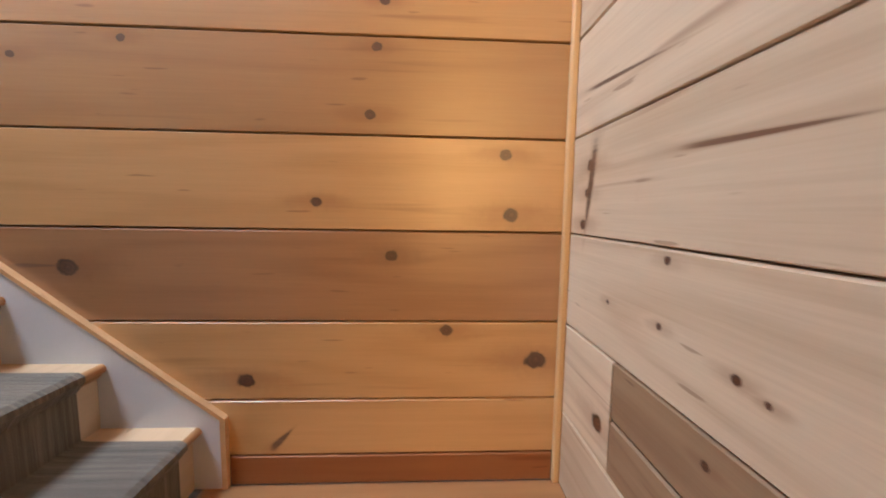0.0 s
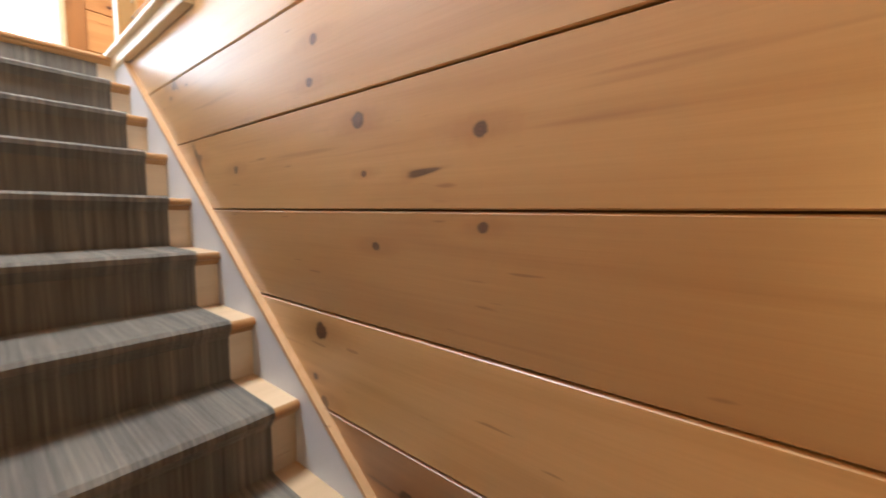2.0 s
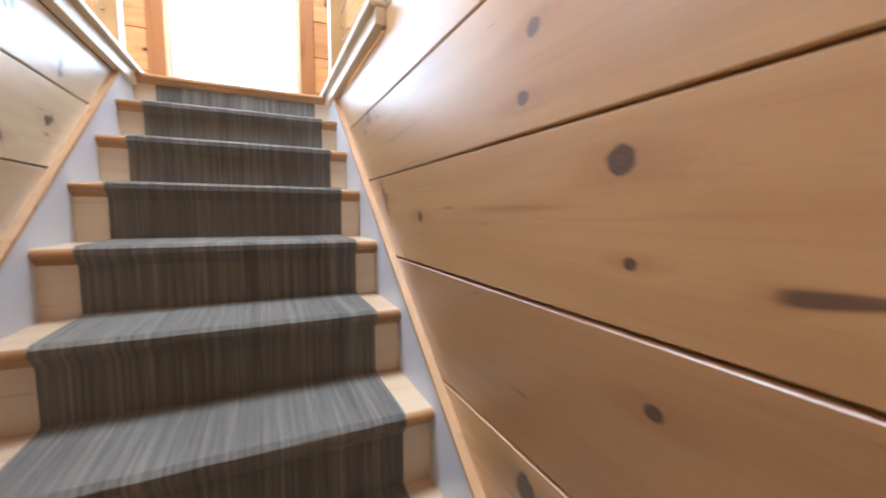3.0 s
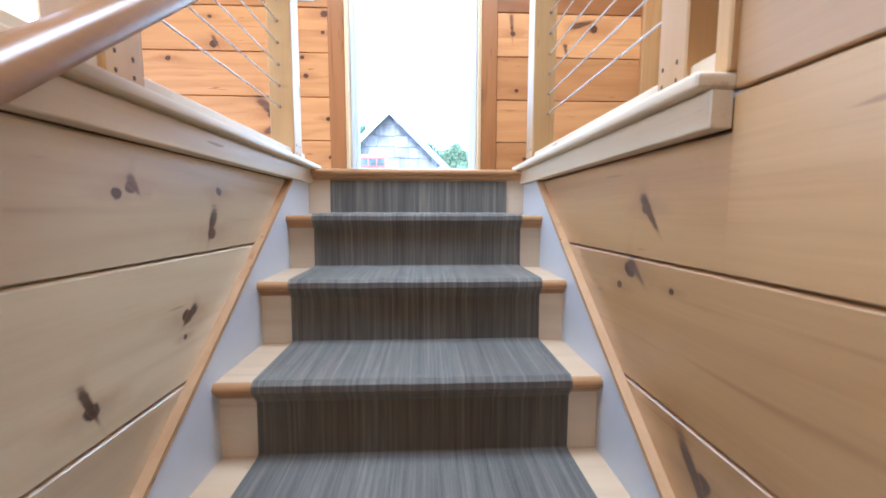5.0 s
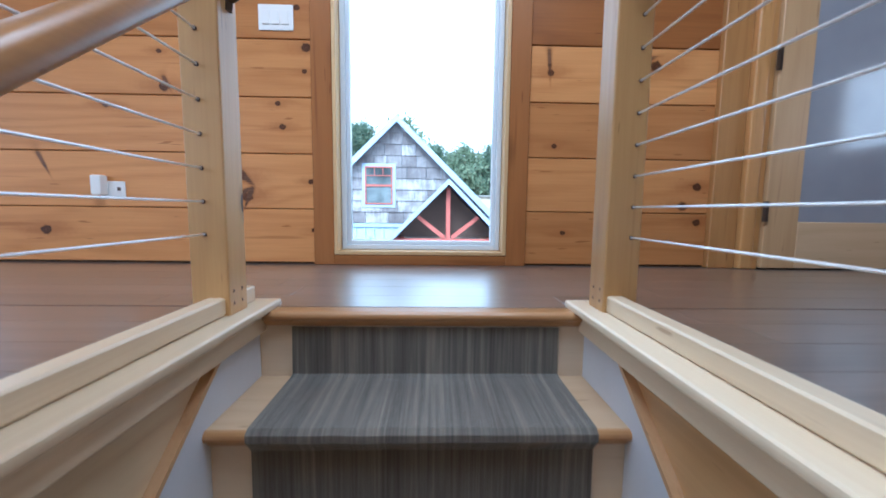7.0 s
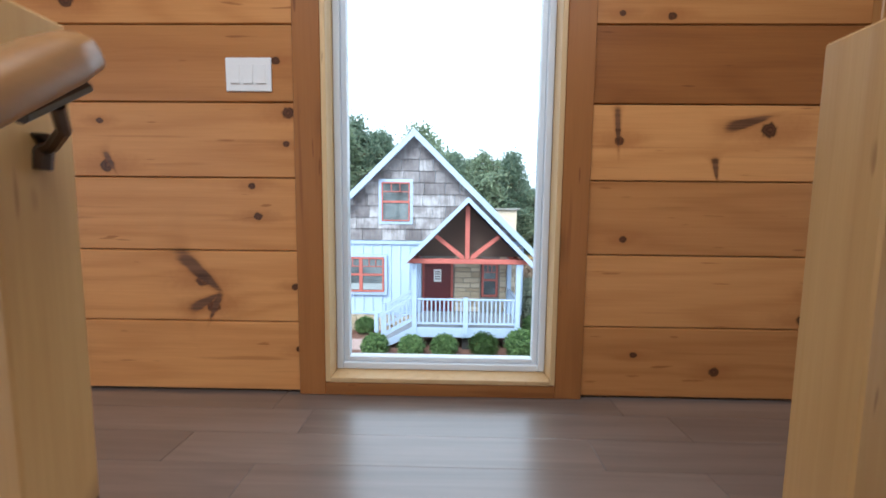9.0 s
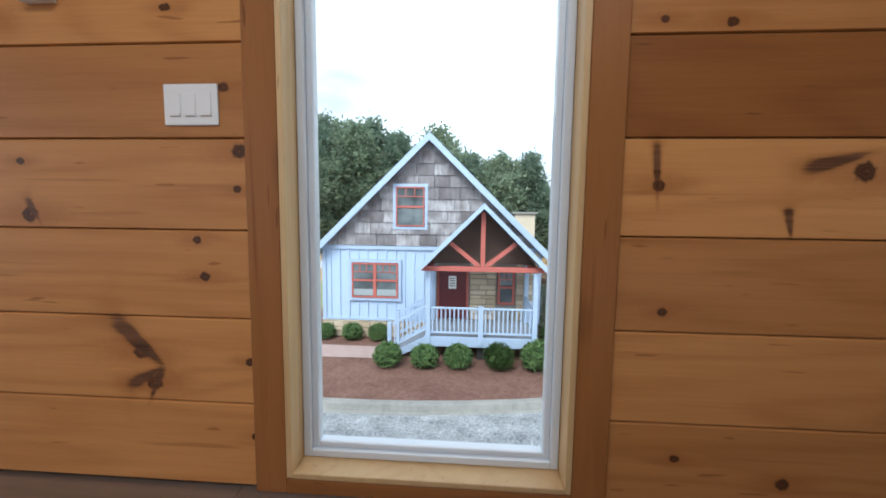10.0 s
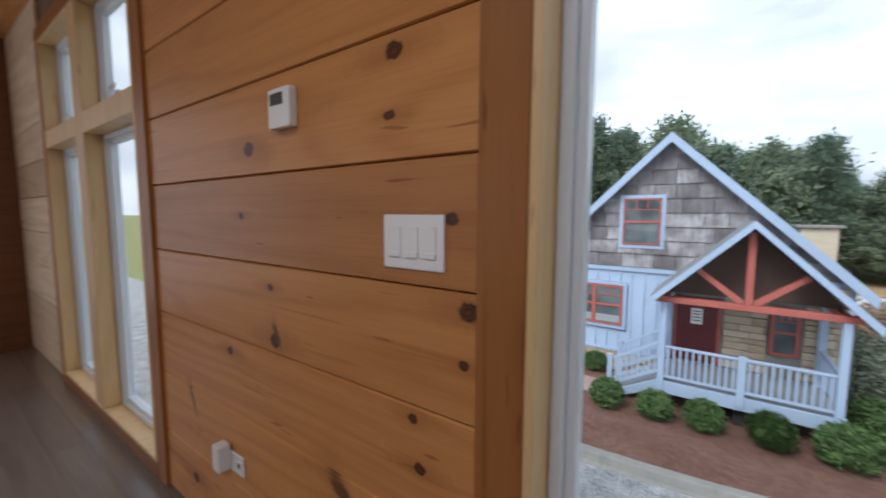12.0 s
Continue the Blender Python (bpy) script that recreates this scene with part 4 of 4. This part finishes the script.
def hp(name, bm, mat, parent=None, label=""):
    o = part(name, bm, mat, parent or house, label)
    o.matrix_parent_inverse = hinv if parent is None else Matrix()
    return o


def roof_pair(ax, az, half, slope, y0, y1, thick, mat, name, fascia=None, board=0.1):
    """Two sloped slabs that meet at a ridge along y."""
    for sg in (-1, 1):
        e = (ax + sg * half, az - slope * half)
        p = [(ax, az), e, (e[0], e[1] + thick), (ax, az + thick)]
        hp(name, prism(p, "y", y0, y1), mat)
        if fascia:
            q = [(ax, az - board), (e[0], e[1] - board), (e[0] + sg * 0.02, e[1] + thick + 0.015), (ax, az + thick + 0.015)]
            hp("bargeboard", prism(q, "y", y0 - 0.045, y0 - 0.001), fascia)


SL = 0.985
box_bm = box(-3.62, 3.25, HY + 0.03, HY + 9.0, G + 0.05, 1.86)
hp("wall", box_bm, M_SIDING)
hp("gable", prism([(-3.62, 1.861), (3.25, 1.861), (HX, 5.2)], "y", HY + 0.03, HY + 9.0), M_SIDING)
roof_pair(HX, 5.24, 3.72, SL, HY - 0.28, HY + 9.3, 0.12, M_ROOF, "roof", M_TRIMB)
hp("band", box(-3.66, 3.3, HY - 0.03, HY + 0.029, 1.80, 1.93, 0.01), M_TRIMB)
for x in (-3.6, 3.19):
    hp("corner_board", box(x - 0.04, x + 0.08, HY - 0.02, HY + 0.029, -0.43, 1.799), M_TRIMB)
k = 0
while -3.4 + 0.3 * k < -0.1:
    x = -3.4 + 0.3 * k
    hp("batten", box(x, x + 0.045, HY - 0.005, HY + 0.029, -0.42, 1.799), M_SIDING)
    k += 1
hp("water_table", box(-3.66, -0.1, HY - 0.04, HY + 0.029, -0.48, -0.43), M_TRIMB)


def clip(poly, nx, nz, d):
    out = []
    for (a, b), (c, e) in zip(poly, poly[1:] + poly[:1]):
        da, dc = nx * a + nz * b - d, nx * c + nz * e - d
        if da <= 0:
            out.append((a, b))
        if da * dc < 0:
            t = da / (da - dc)
            out.append((a + t * (c - a), b + t * (e - b)))
    return out


random.seed(11)
z = 1.94
while z < 5.0:
    x = -3.6 + random.uniform(-0.3, 0)
    while x < 3.2:
        w = random.uniform(0.38, 0.85)
        p = [(x + 0.006, z), (x + w - 0.006, z), (x + w - 0.006, z + 0.375), (x + 0.006, z + 0.375)]
        p = clip(p, SL, 1, 5.19 + SL * HX)
        p = clip(p, -SL, 1, 5.19 - SL * HX) if len(p) > 2 else p
        if len(p) > 2:
            lip = random.uniform(0.0, 0.008)
            bm = bmesh.new()
            lo = [bm.verts.new((a, HY - 0.012 - lip - 0.032 * (1 - (b - z) / 0.375), b)) for a, b in p]
            hi = [bm.verts.new((a, HY + 0.029, b)) for a, b in p]
            bm.faces.new(lo)
            for i in range(len(p)):
                bm.faces.new((lo[i], lo[(i + 1) % len(p)], hi[(i + 1) % len(p)], hi[i]))
            bmesh.ops.recalc_face_normals(bm, faces=bm.faces[:])
            hp("shingle", bm, M_SHINGLE)
        x += w
    z += 0.365


def stones(x0, x1, z0, z1, y):
    z = z0
    while z < z1 - 0.03:
        h = min(random.uniform(0.11, 0.2), z1 - z)
        x = x0
        while x < x1 - 0.03:
            w = min(random.uniform(0.22, 0.55), x1 - x)
            hp("stone", box(x + 0.008, x + w - 0.008, y - 0.03 - random.uniform(0, 0.03), y + 0.02, z + 0.008, z + h - 0.008, 0.012), M_STONE)
            x += w
        z += h


hp("mortar", box(-3.64, 3.27, HY - 0.01, HY + 0.028, G - 0.05, -0.485), M_CONCRETE)
stones(-3.64, -0.1, G - 0.03, -0.49, HY)
hp("mortar", box(0.0, 3.2, HY - 0.01, HY + 0.0285, -0.38, 1.79), M_CONCRETE)
stones(1.08, 1.9, -0.35, 1.8, HY)
stones(2.52, 3.2, -0.35, 1.8, HY)
stones(0.0, 0.09, -0.35, 1.8, HY)


def cottage_window(x0, x1, z0, z1, cols, trim, blind=0.0, t=0.065):
    w = hp("window", box(x0 - 0.02, x1 + 0.02, HY - 0.03, HY + 0.0, z0 - 0.02, z1 + 0.02), M_DARK)
    def sub(name, bm, mat):
        o = part(name, bm, mat, w)
        o.matrix_parent_inverse = Matrix()
        return o
    if trim:
        for b in ((x0 - 0.1, x0 - 0.01, z0 - 0.1, z1 + 0.1), (x1 + 0.01, x1 + 0.1, z0 - 0.1, z1 + 0.1), (x0 - 0.01, x1 + 0.01, z1 + 0.01, z1 + 0.1), (x0 - 0.01, x1 + 0.01, z0 - 0.1, z0 - 0.01)):
            sub("trim", box(b[0], b[1], HY - 0.06, HY + 0.0, b[2], b[3]), M_TRIMB)
    cw = (x1 - x0) / cols
    for c in range(cols):
        a, b = x0 + c * cw, x0 + (c + 1) * cw
        bm = bmesh.new()
        m = (z0 + z1) / 2
        for q in ((a, a + t, z0, z1), (b - t, b, z0, z1), (a + t, b - t, z0, z0 + t), (a + t, b - t, z1 - t, z1), (a + t, b - t, m - 0.03, m + 0.03)):
            box(q[0], q[1], HY - 0.085, HY - 0.04, q[2], q[3], bm=bm)
        for i in range(1, 3):
            xm = a + t + (b - a - 2 * t) * i / 3
            box(xm - 0.012, xm + 0.012, HY - 0.075, HY - 0.045, z1 - 0.3, z1 - t, bm=bm)
        box(a + t, b - t, HY - 0.075, HY - 0.045, z1 - 0.3, z1 - 0.276, bm=bm)
        sub("sash", bm, M_RED)
        sub("pane", box(a + t, b - t, HY - 0.06, HY - 0.05, z0 + t, z1 - t), M_DARKGLASS)
        if blind:
            sub("blind", box(a + t + 0.01, b - t - 0.01, HY - 0.064, HY - 0.061, z0 + t + 0.02, z0 + t + blind), M_CURTAIN)
    return w


cottage_window(-2.66, -1.18, 0.27, 1.38, 2, True, 0.22, 0.05)
cottage_window(-1.24, -0.36, 2.55, 3.76, 1, True, 0.0, 0.035)
cottage_window(1.95, 2.46, 0.16, 1.24, 1, False)
d = hp("door", box(0.12, 0.97, HY - 0.05, HY - 0.01, -0.33, 1.2), M_DOOR, None, "dark red front door with a glazed top")
for nm, b, m in (("frame", (0.05, 0.12, -0.33, 1.28), M_RED), ("frame", (0.97, 1.04, -0.33, 1.28), M_RED), ("frame", (0.12, 0.97, 1.2, 1.28), M_RED)):
    part(nm, box(b[0], b[1], HY - 0.07, HY, b[2], b[3]), m, d)
part("notice", box(0.42, 0.66, HY - 0.056, HY - 0.051, 0.62, 1.02), M_PLATE, d, "white paper notice with dark lines")
for zz in (0.7, 0.78, 0.86, 0.93):
    part("notice_line", box(0.46, 0.62, HY - 0.058, HY - 0.0565, zz, zz + 0.025), M_DARK, d)
hp("chimney", box(2.9, 3.75, HY + 4.2, HY + 5.0, G, 2.98, 0.02), M_STONE)
hp("chimney_cap", box(2.8, 3.85, HY + 4.1, HY + 5.1, 2.981, 3.06, 0.01), M_CONCRETE)

# porch
PY, PX0, PX1, PC = 12.4, -0.1, 2.86, 1.4
DECK = -0.36
hp("deck", box(PX0 - 0.02, PX1 + 0.04, PY + 0.03, HY - 0.06, DECK - 0.04, DECK), M_DECK)
hp("rim_board", box(PX0 - 0.04, PX1 + 0.06, PY - 0.02, PY + 0.029, -0.62, DECK + 0.01), M_TRIMB)
hp("rim_board", box(PX1 + 0.02, PX1 + 0.06, PY + 0.03, HY - 0.06, -0.62, DECK + 0.01), M_TRIMB)
for x in (0.1, 1.4, 2.7):
    hp("pier", box(x - 0.1, x + 0.1, PY + 0.15, PY + 0.35, G - 0.05, -0.4), M_DARK)
for x in (PX0, PX1 - 0.12):
    hp("post", box(x, x + 0.13, PY - 0.05, PY + 0.08, DECK - 0.2, 1.44, 0.008), M_TRIMB)
    hp("post", box(x, x + 0.13, HY - 0.2, HY - 0.07, DECK, 1.44, 0.008), M_TRIMB)
hp("post", box(PC - 0.09, PC + 0.05, PY - 0.045, PY + 0.05, DECK - 0.2, 0.5, 0.008), M_TRIMB)
hp("beam", box(PX0 - 0.18, PX1 + 0.2, PY - 0.07, PY + 0.07, 1.44, 1.57, 0.008), M_RED)
hp("beam", box(PX0, PX0 + 0.12, PY + 0.08, HY, 1.44, 1.56), M_RED)
hp("beam", box(PX1 - 0.12, PX1, PY + 0.08, HY, 1.44, 1.56), M_RED)
hp("king_post", box(PC - 0.06, PC + 0.06, PY - 0.06, PY + 0.06, 1.571, 3.0, 0.006), M_RED)
for sg in (-1, 1):
    a, b, t = (PC + sg * 0.1, 1.575), (PC + sg * 0.86, 2.2), 0.075
    hp("strut", prism([(a[0], a[1]), (a[0] + sg * t, a[1]), (b[0] + sg * t * 0.4, b[1] - t * 0.6), (b[0] - sg * t * 0.5, b[1] + t * 0.4), (a[0] - sg * 0.02, a[1] + t)], "y", PY - 0.05, PY + 0.05), M_RED)
roof_pair(PC, 3.16, 1.76, 1.0, PY - 0.3, HY + 0.02, 0.06, M_ROOF, "porch_roof", M_TRIMB, 0.07)
# solid dark brown wedge filling the gable under the porch roof
hp("porch_ceiling", prism([(PC - 1.5, 1.58), (PC + 1.5, 1.58), (PC, 3.08)], "y", PY + 0.55, HY - 0.002), M_GABLEFILL)


def balusters(x0, x1, y, zl, zh):
    hp("handrail", box(x0, x1, y - 0.035, y + 0.035, zh - 0.05, zh, 0.006), M_TRIMB)
    hp("bottom_rail", box(x0, x1, y - 0.02, y + 0.02, zl, zl + 0.05), M_TRIMB)
    n = int((x1 - x0) / 0.115)
    for i in range(n):
        x = x0 + (x1 - x0) * (i + 0.5) / n
        hp("baluster", box(x - 0.019, x + 0.019, y - 0.018, y + 0.018, zl + 0.05, zh - 0.05), M_TRIMB)


balusters(PX0 + 0.13, PC - 0.09, PY + 0.01, -0.26, 0.46)
balusters(PC + 0.05, PX1 - 0.12, PY + 0.01, -0.26, 0.46)
for i in range(13):
    y = PY + 0.2 + i * 0.125
    hp("baluster", box(PX1 - 0.07, PX1 - 0.035, y - 0.018, y + 0.018, -0.21, 0.41), M_TRIMB)
hp("handrail", box(PX1 - 0.09, PX1 - 0.02, PY + 0.08, HY - 0.2, 0.411, 0.46), M_TRIMB)
# side steps, falling to the west
for i in range(4):
    hp("step", box(PX0 - 0.28 * (i + 1), PX0 - 0.28 * i + 0.02, PY + 0.15, PY + 1.3, DECK - 0.155 * (i + 1) - 0.04, DECK - 0.155 * (i + 1)), M_DECK)
for y in (PY + 0.1, PY + 1.35):
    p = [(PX0, DECK - 0.02), (PX0 - 1.1, G + 0.03), (PX0 - 1.1, G - 0.05), (PX0 - 0.9, G - 0.05), (PX0, DECK - 0.25)]
    hp("stringer", prism(p, "y", y - 0.025, y + 0.025), M_TRIMB)
    hp("post", box(PX0 - 1.06, PX0 - 0.95, y - 0.05, y + 0.05, G - 0.03, -0.02, 0.006), M_TRIMB)
    for off in (0.0, 0.62):
        p = [(PX0 - 0.95, -0.75 + off), (PX0, -0.2 + off), (PX0, -0.13 + off), (PX0 - 0.95, -0.68 + off)]
        hp("handrail", prism(p, "y", y - 0.025, y + 0.025), M_TRIMB)
    for i in range(8):
        x = PX0 - 0.06 - i * 0.115
        zb = -0.16 - 0.58 * (PX0 - x)
        hp("baluster", box(x - 0.018, x + 0.018, y - 0.015, y + 0.015, zb, zb + 0.6), M_TRIMB)


# ---- shrubs and trees ----
def leaf_cloud(name, spots, size, per, seed, material, flat=0.7):
    """Many small leaf blades round a list of spots (place, spread)."""
    rnd = random.Random(seed)
    vs, fs = [], []
    for (cx, cy, cz), sp in spots:
        for _ in range(per):
            d = Vector((rnd.gauss(0, 1), rnd.gauss(0, 1), rnd.gauss(0, flat)))
            p = Vector((cx, cy, cz)) + d * sp * 0.5
            a = Vector((rnd.gauss(0, 1), rnd.gauss(0, 1), rnd.gauss(0, 1))).normalized()
            b = a.orthogonal().normalized()
            s_ = size * rnd.uniform(0.6, 1.3)
            i = len(vs)
            vs += [p - a * s_, p + b * s_ * 0.45, p + a * s_, p - b * s_ * 0.45]
            fs.append((i, i + 1, i + 2, i + 3))
    me = bpy.data.meshes.new(name)
    me.from_pydata([tuple(v) for v in vs], [], fs)
    me.materials.append(material)
    return me


def shrub_mesh(seed, r, h, material, leaf=0.035, count=260, per=22):
    rnd = random.Random(seed)
    spots = []
    for _ in range(count):
        u, t = rnd.uniform(-0.75, 1), rnd.uniform(0, 2 * math.pi)
        q = math.sqrt(1 - u * u)
        k = rnd.uniform(0.86, 1.03)
        spots.append(((r * q * math.cos(t) * k, r * q * math.sin(t) * k, h * 0.5 + h * 0.5 * u * k), 0.09 * r / 0.35))
    return leaf_cloud("leaves", spots, leaf, per, seed, material)


def core_mesh(r, h, material):
    bm = bmesh.new()
    bmesh.ops.create_icosphere(bm, subdivisions=3, radius=1.0)
    for v in bm.verts:
        k = 0.9 + 0.08 * noise.noise(v.co * 3)
        v.co = Vector((v.co.x * r * k, v.co.y * r * k, h * 0.5 + v.co.z * h * 0.5 * k))
    me = bpy.data.meshes.new("leaf_mass")
    bm.to_mesh(me)
    bm.free()
    me.materials.append(material)
    return me


def shrub(name, label, meshes, places, group=""):
    for i, (x, y, sc) in enumerate(places):
        t = thing(name, label, "shrub", group, at=(x, y, G - 0.02))
        t.scale = (sc, sc, sc)
        t.rotation_euler = (0, 0, 1.3 * i)
        for me, nm in meshes:
            o = new(nm, me)
            o.parent = t


box_leaves = [(shrub_mesh(3, 0.35, 0.66, M_BOX), "leaves"), (core_mesh(0.32, 0.61, M_BOX), "leaf_mass")]
shrub("boxwood_shrub", "clipped round green boxwood in the mulch bed", box_leaves, [(-1.03, 11.9, 0.9), (-0.08, 11.92, 0.86), (0.8, 11.96, 0.88), (1.85, 11.97, 0.98), (2.87, 12.0, 1.08), (3.78, 12.95, 1.1), (3.66, 13.75, 1.05)], "round boxwoods by the porch")
shrub("boxwood_shrub", "low green shrub against the cottage base", box_leaves, [(-3.42, 13.86, 0.7), (-2.58, 13.86, 0.76), (-1.74, 13.86, 0.76)], "low shrubs along the wall")
shrub("hedge_shrub", "large dull green clipped hedge beside the porch", [(shrub_mesh(5, 0.95, 1.3, M_DULL, 0.05, 420, 24), "leaves"), (core_mesh(0.87, 1.22, M_DULL), "leaf_mass")], [(4.2, 14.75, 1.0), (3.95, 15.8, 1.1)])
shrub("russet_shrub", "wide russet-leaved ornamental shrub", [(shrub_mesh(6, 1.6, 2.0, M_MAPLE, 0.07, 480, 26), "leaves")], [(5.2, 17.5, 1.0)])
shrub("yellow_shrub", "small bright yellow-leaved shrub", [(shrub_mesh(8, 0.24, 0.34, M_YELLOW, 0.035, 90, 16), "leaves")], [(4.2, 12.0, 1.0)])


def tree_parts(seed, h, spread, bare, material, tiers, pine_like):
    rnd = random.Random(seed)
    bm = bmesh.new()
    pts = [(0.25 * math.sin(3 * k / 8 + seed), 0.2 * math.cos(2 * k / 8 + seed), h * 0.97 * k / 8) for k in range(9)]
    sides = 7
    rings = []
    for k, p in enumerate(pts):
        r = 0.2 * (h / 11) * (1 - 0.85 * k / 8)
        rings.append([bm.verts.new((p[0] + r * math.cos(a), p[1] + r * math.sin(a), p[2])) for a in (2 * math.pi * i / sides for i in range(sides))])
    for r0, r1 in zip(rings, rings[1:]):
        for i in range(sides):
            bm.faces.new((r0[i], r0[(i + 1) % sides], r1[(i + 1) % sides], r1[i]))
    spots = []
    for k in range(tiers):
        f = bare + (1 - bare) * (k + rnd.random() * 0.6) / tiers
        z = h * f
        reach = spread * ((1.05 - f) ** 0.65 if pine_like else math.sin(math.pi * min(1, 0.18 + 0.82 * (f - bare) / (1 - bare)) ** 0.8) * 0.9 + 0.12)
        reach *= rnd.uniform(0.65, 1.15)
        a = k * 2.4 + rnd.uniform(-0.5, 0.5)
        e = (pts[4][0] + reach * math.cos(a), pts[4][1] + reach * math.sin(a), z + reach * 0.18)
        tube([(pts[4][0] * 0.6, pts[4][1] * 0.6, z - 0.15 * reach), e], 0.035, 4, bm=bm)
        n = max(3, int(reach * 3.2))
        for i in range(n):
            t = (i + 1.0) / n
            j = 0.28 * reach
            spots.append(((e[0] * t + rnd.uniform(-j, j), e[1] * t + rnd.uniform(-j, j), z + (e[2] - z) * t + rnd.uniform(-0.3, 0.35)), rnd.uniform(0.5, 0.95)))
    bmesh.ops.recalc_face_normals(bm, faces=bm.faces[:])
    me = bpy.data.meshes.new("trunk")
    bm.to_mesh(me)
    bm.free()
    me.materials.append(M_BARK)
    return [(me, "trunk"), (leaf_cloud("crown", spots, 0.2, 22, seed + 50, material), "crown")]


KINDS = [tree_parts(21, 11.0, 3.9, 0.08, M_LEAF, 84, False), tree_parts(22, 11.0, 3.4, 0.1, M_LEAF_P, 90, True), tree_parts(23, 11.0, 4.3, 0.06, M_LEAF, 88, False), tree_parts(24, 11.0, 3.2, 0.12, M_LEAF_P, 90, True)]
LONE = tree_parts(31, 9.0, 2.6, 0.55, M_LEAF_P, 40, False)


def tree(kind, x, y, sc, rz, label, group):
    t = thing("tree", label, "tree", group, at=(x, y, G - 0.1))
    t.scale, t.rotation_euler = (sc, sc, sc), (0, 0, rz)
    for me, nm in kind:
        o = new(nm, me)
        o.parent = t


random.seed(5)


def canopy(x):
    """Height of the wood edge, falling towards the road."""
    return 13.2 if x < -12 else 13.2 - 0.19 * (x + 12) if x < 5 else max(5.6, 10.0 - 0.62 * (x - 5))


for i in range(40):
    x = -30 + 44 * i / 39 + random.uniform(-0.7, 0.7)
    tree(KINDS[i % 4], x, 39 + 3.2 * (i % 3), canopy(x) / 11 * random.uniform(0.86, 1.06), random.uniform(0, 6), "tall dark green tree in the wood edge", "trees behind the cottage")
for i in range(16):
    x = 14 + 2.4 * i + random.uniform(-0.8, 0.8)
    tree(KINDS[(i * 3 + 1) % 4], x, 47 + 3 * (i % 2), random.uniform(0.46, 0.6), random.uniform(0, 6), "distant green tree beyond the road", "trees beyond the road")
tree(LONE, 16.2, 31.0 + 3.5, 1.0, 0.4, "lone tall pine with a bare trunk", "")

# ---- upper floor planks ----
random.seed(4)


def floor_planks(x0, x1, y0, y1):
    w, rows = 0.1445, int(math.ceil((y1 - y0) / 0.1445))
    for k in range(rows):
        top = y1 - w * k
        x = x0 - random.uniform(0.0, 1.1)
        while x < x1:
            e = x + 1.22
            a, b, c = max(x, x0), min(e, x1), max(top - w, y0)
            if b - a > 0.02 and top - c > 0.01:
                part("plank", box(a + 0.0008, b - 0.0008, c + 0.0008, top - 0.0008, H - 0.012, H, 0.0005), M_FLOOR, floor)
            x = e


floor_planks(FAR_W, FAR_E, NOSE0 + 0.056, NORTH + 0.02)
floor_planks(FAR_W, WEST - 0.043, SOUTH, NOSE0 + 0.055)
floor_planks(EAST + 0.043, FAR_E, OPEN_S + 0.031, NOSE0 + 0.055)
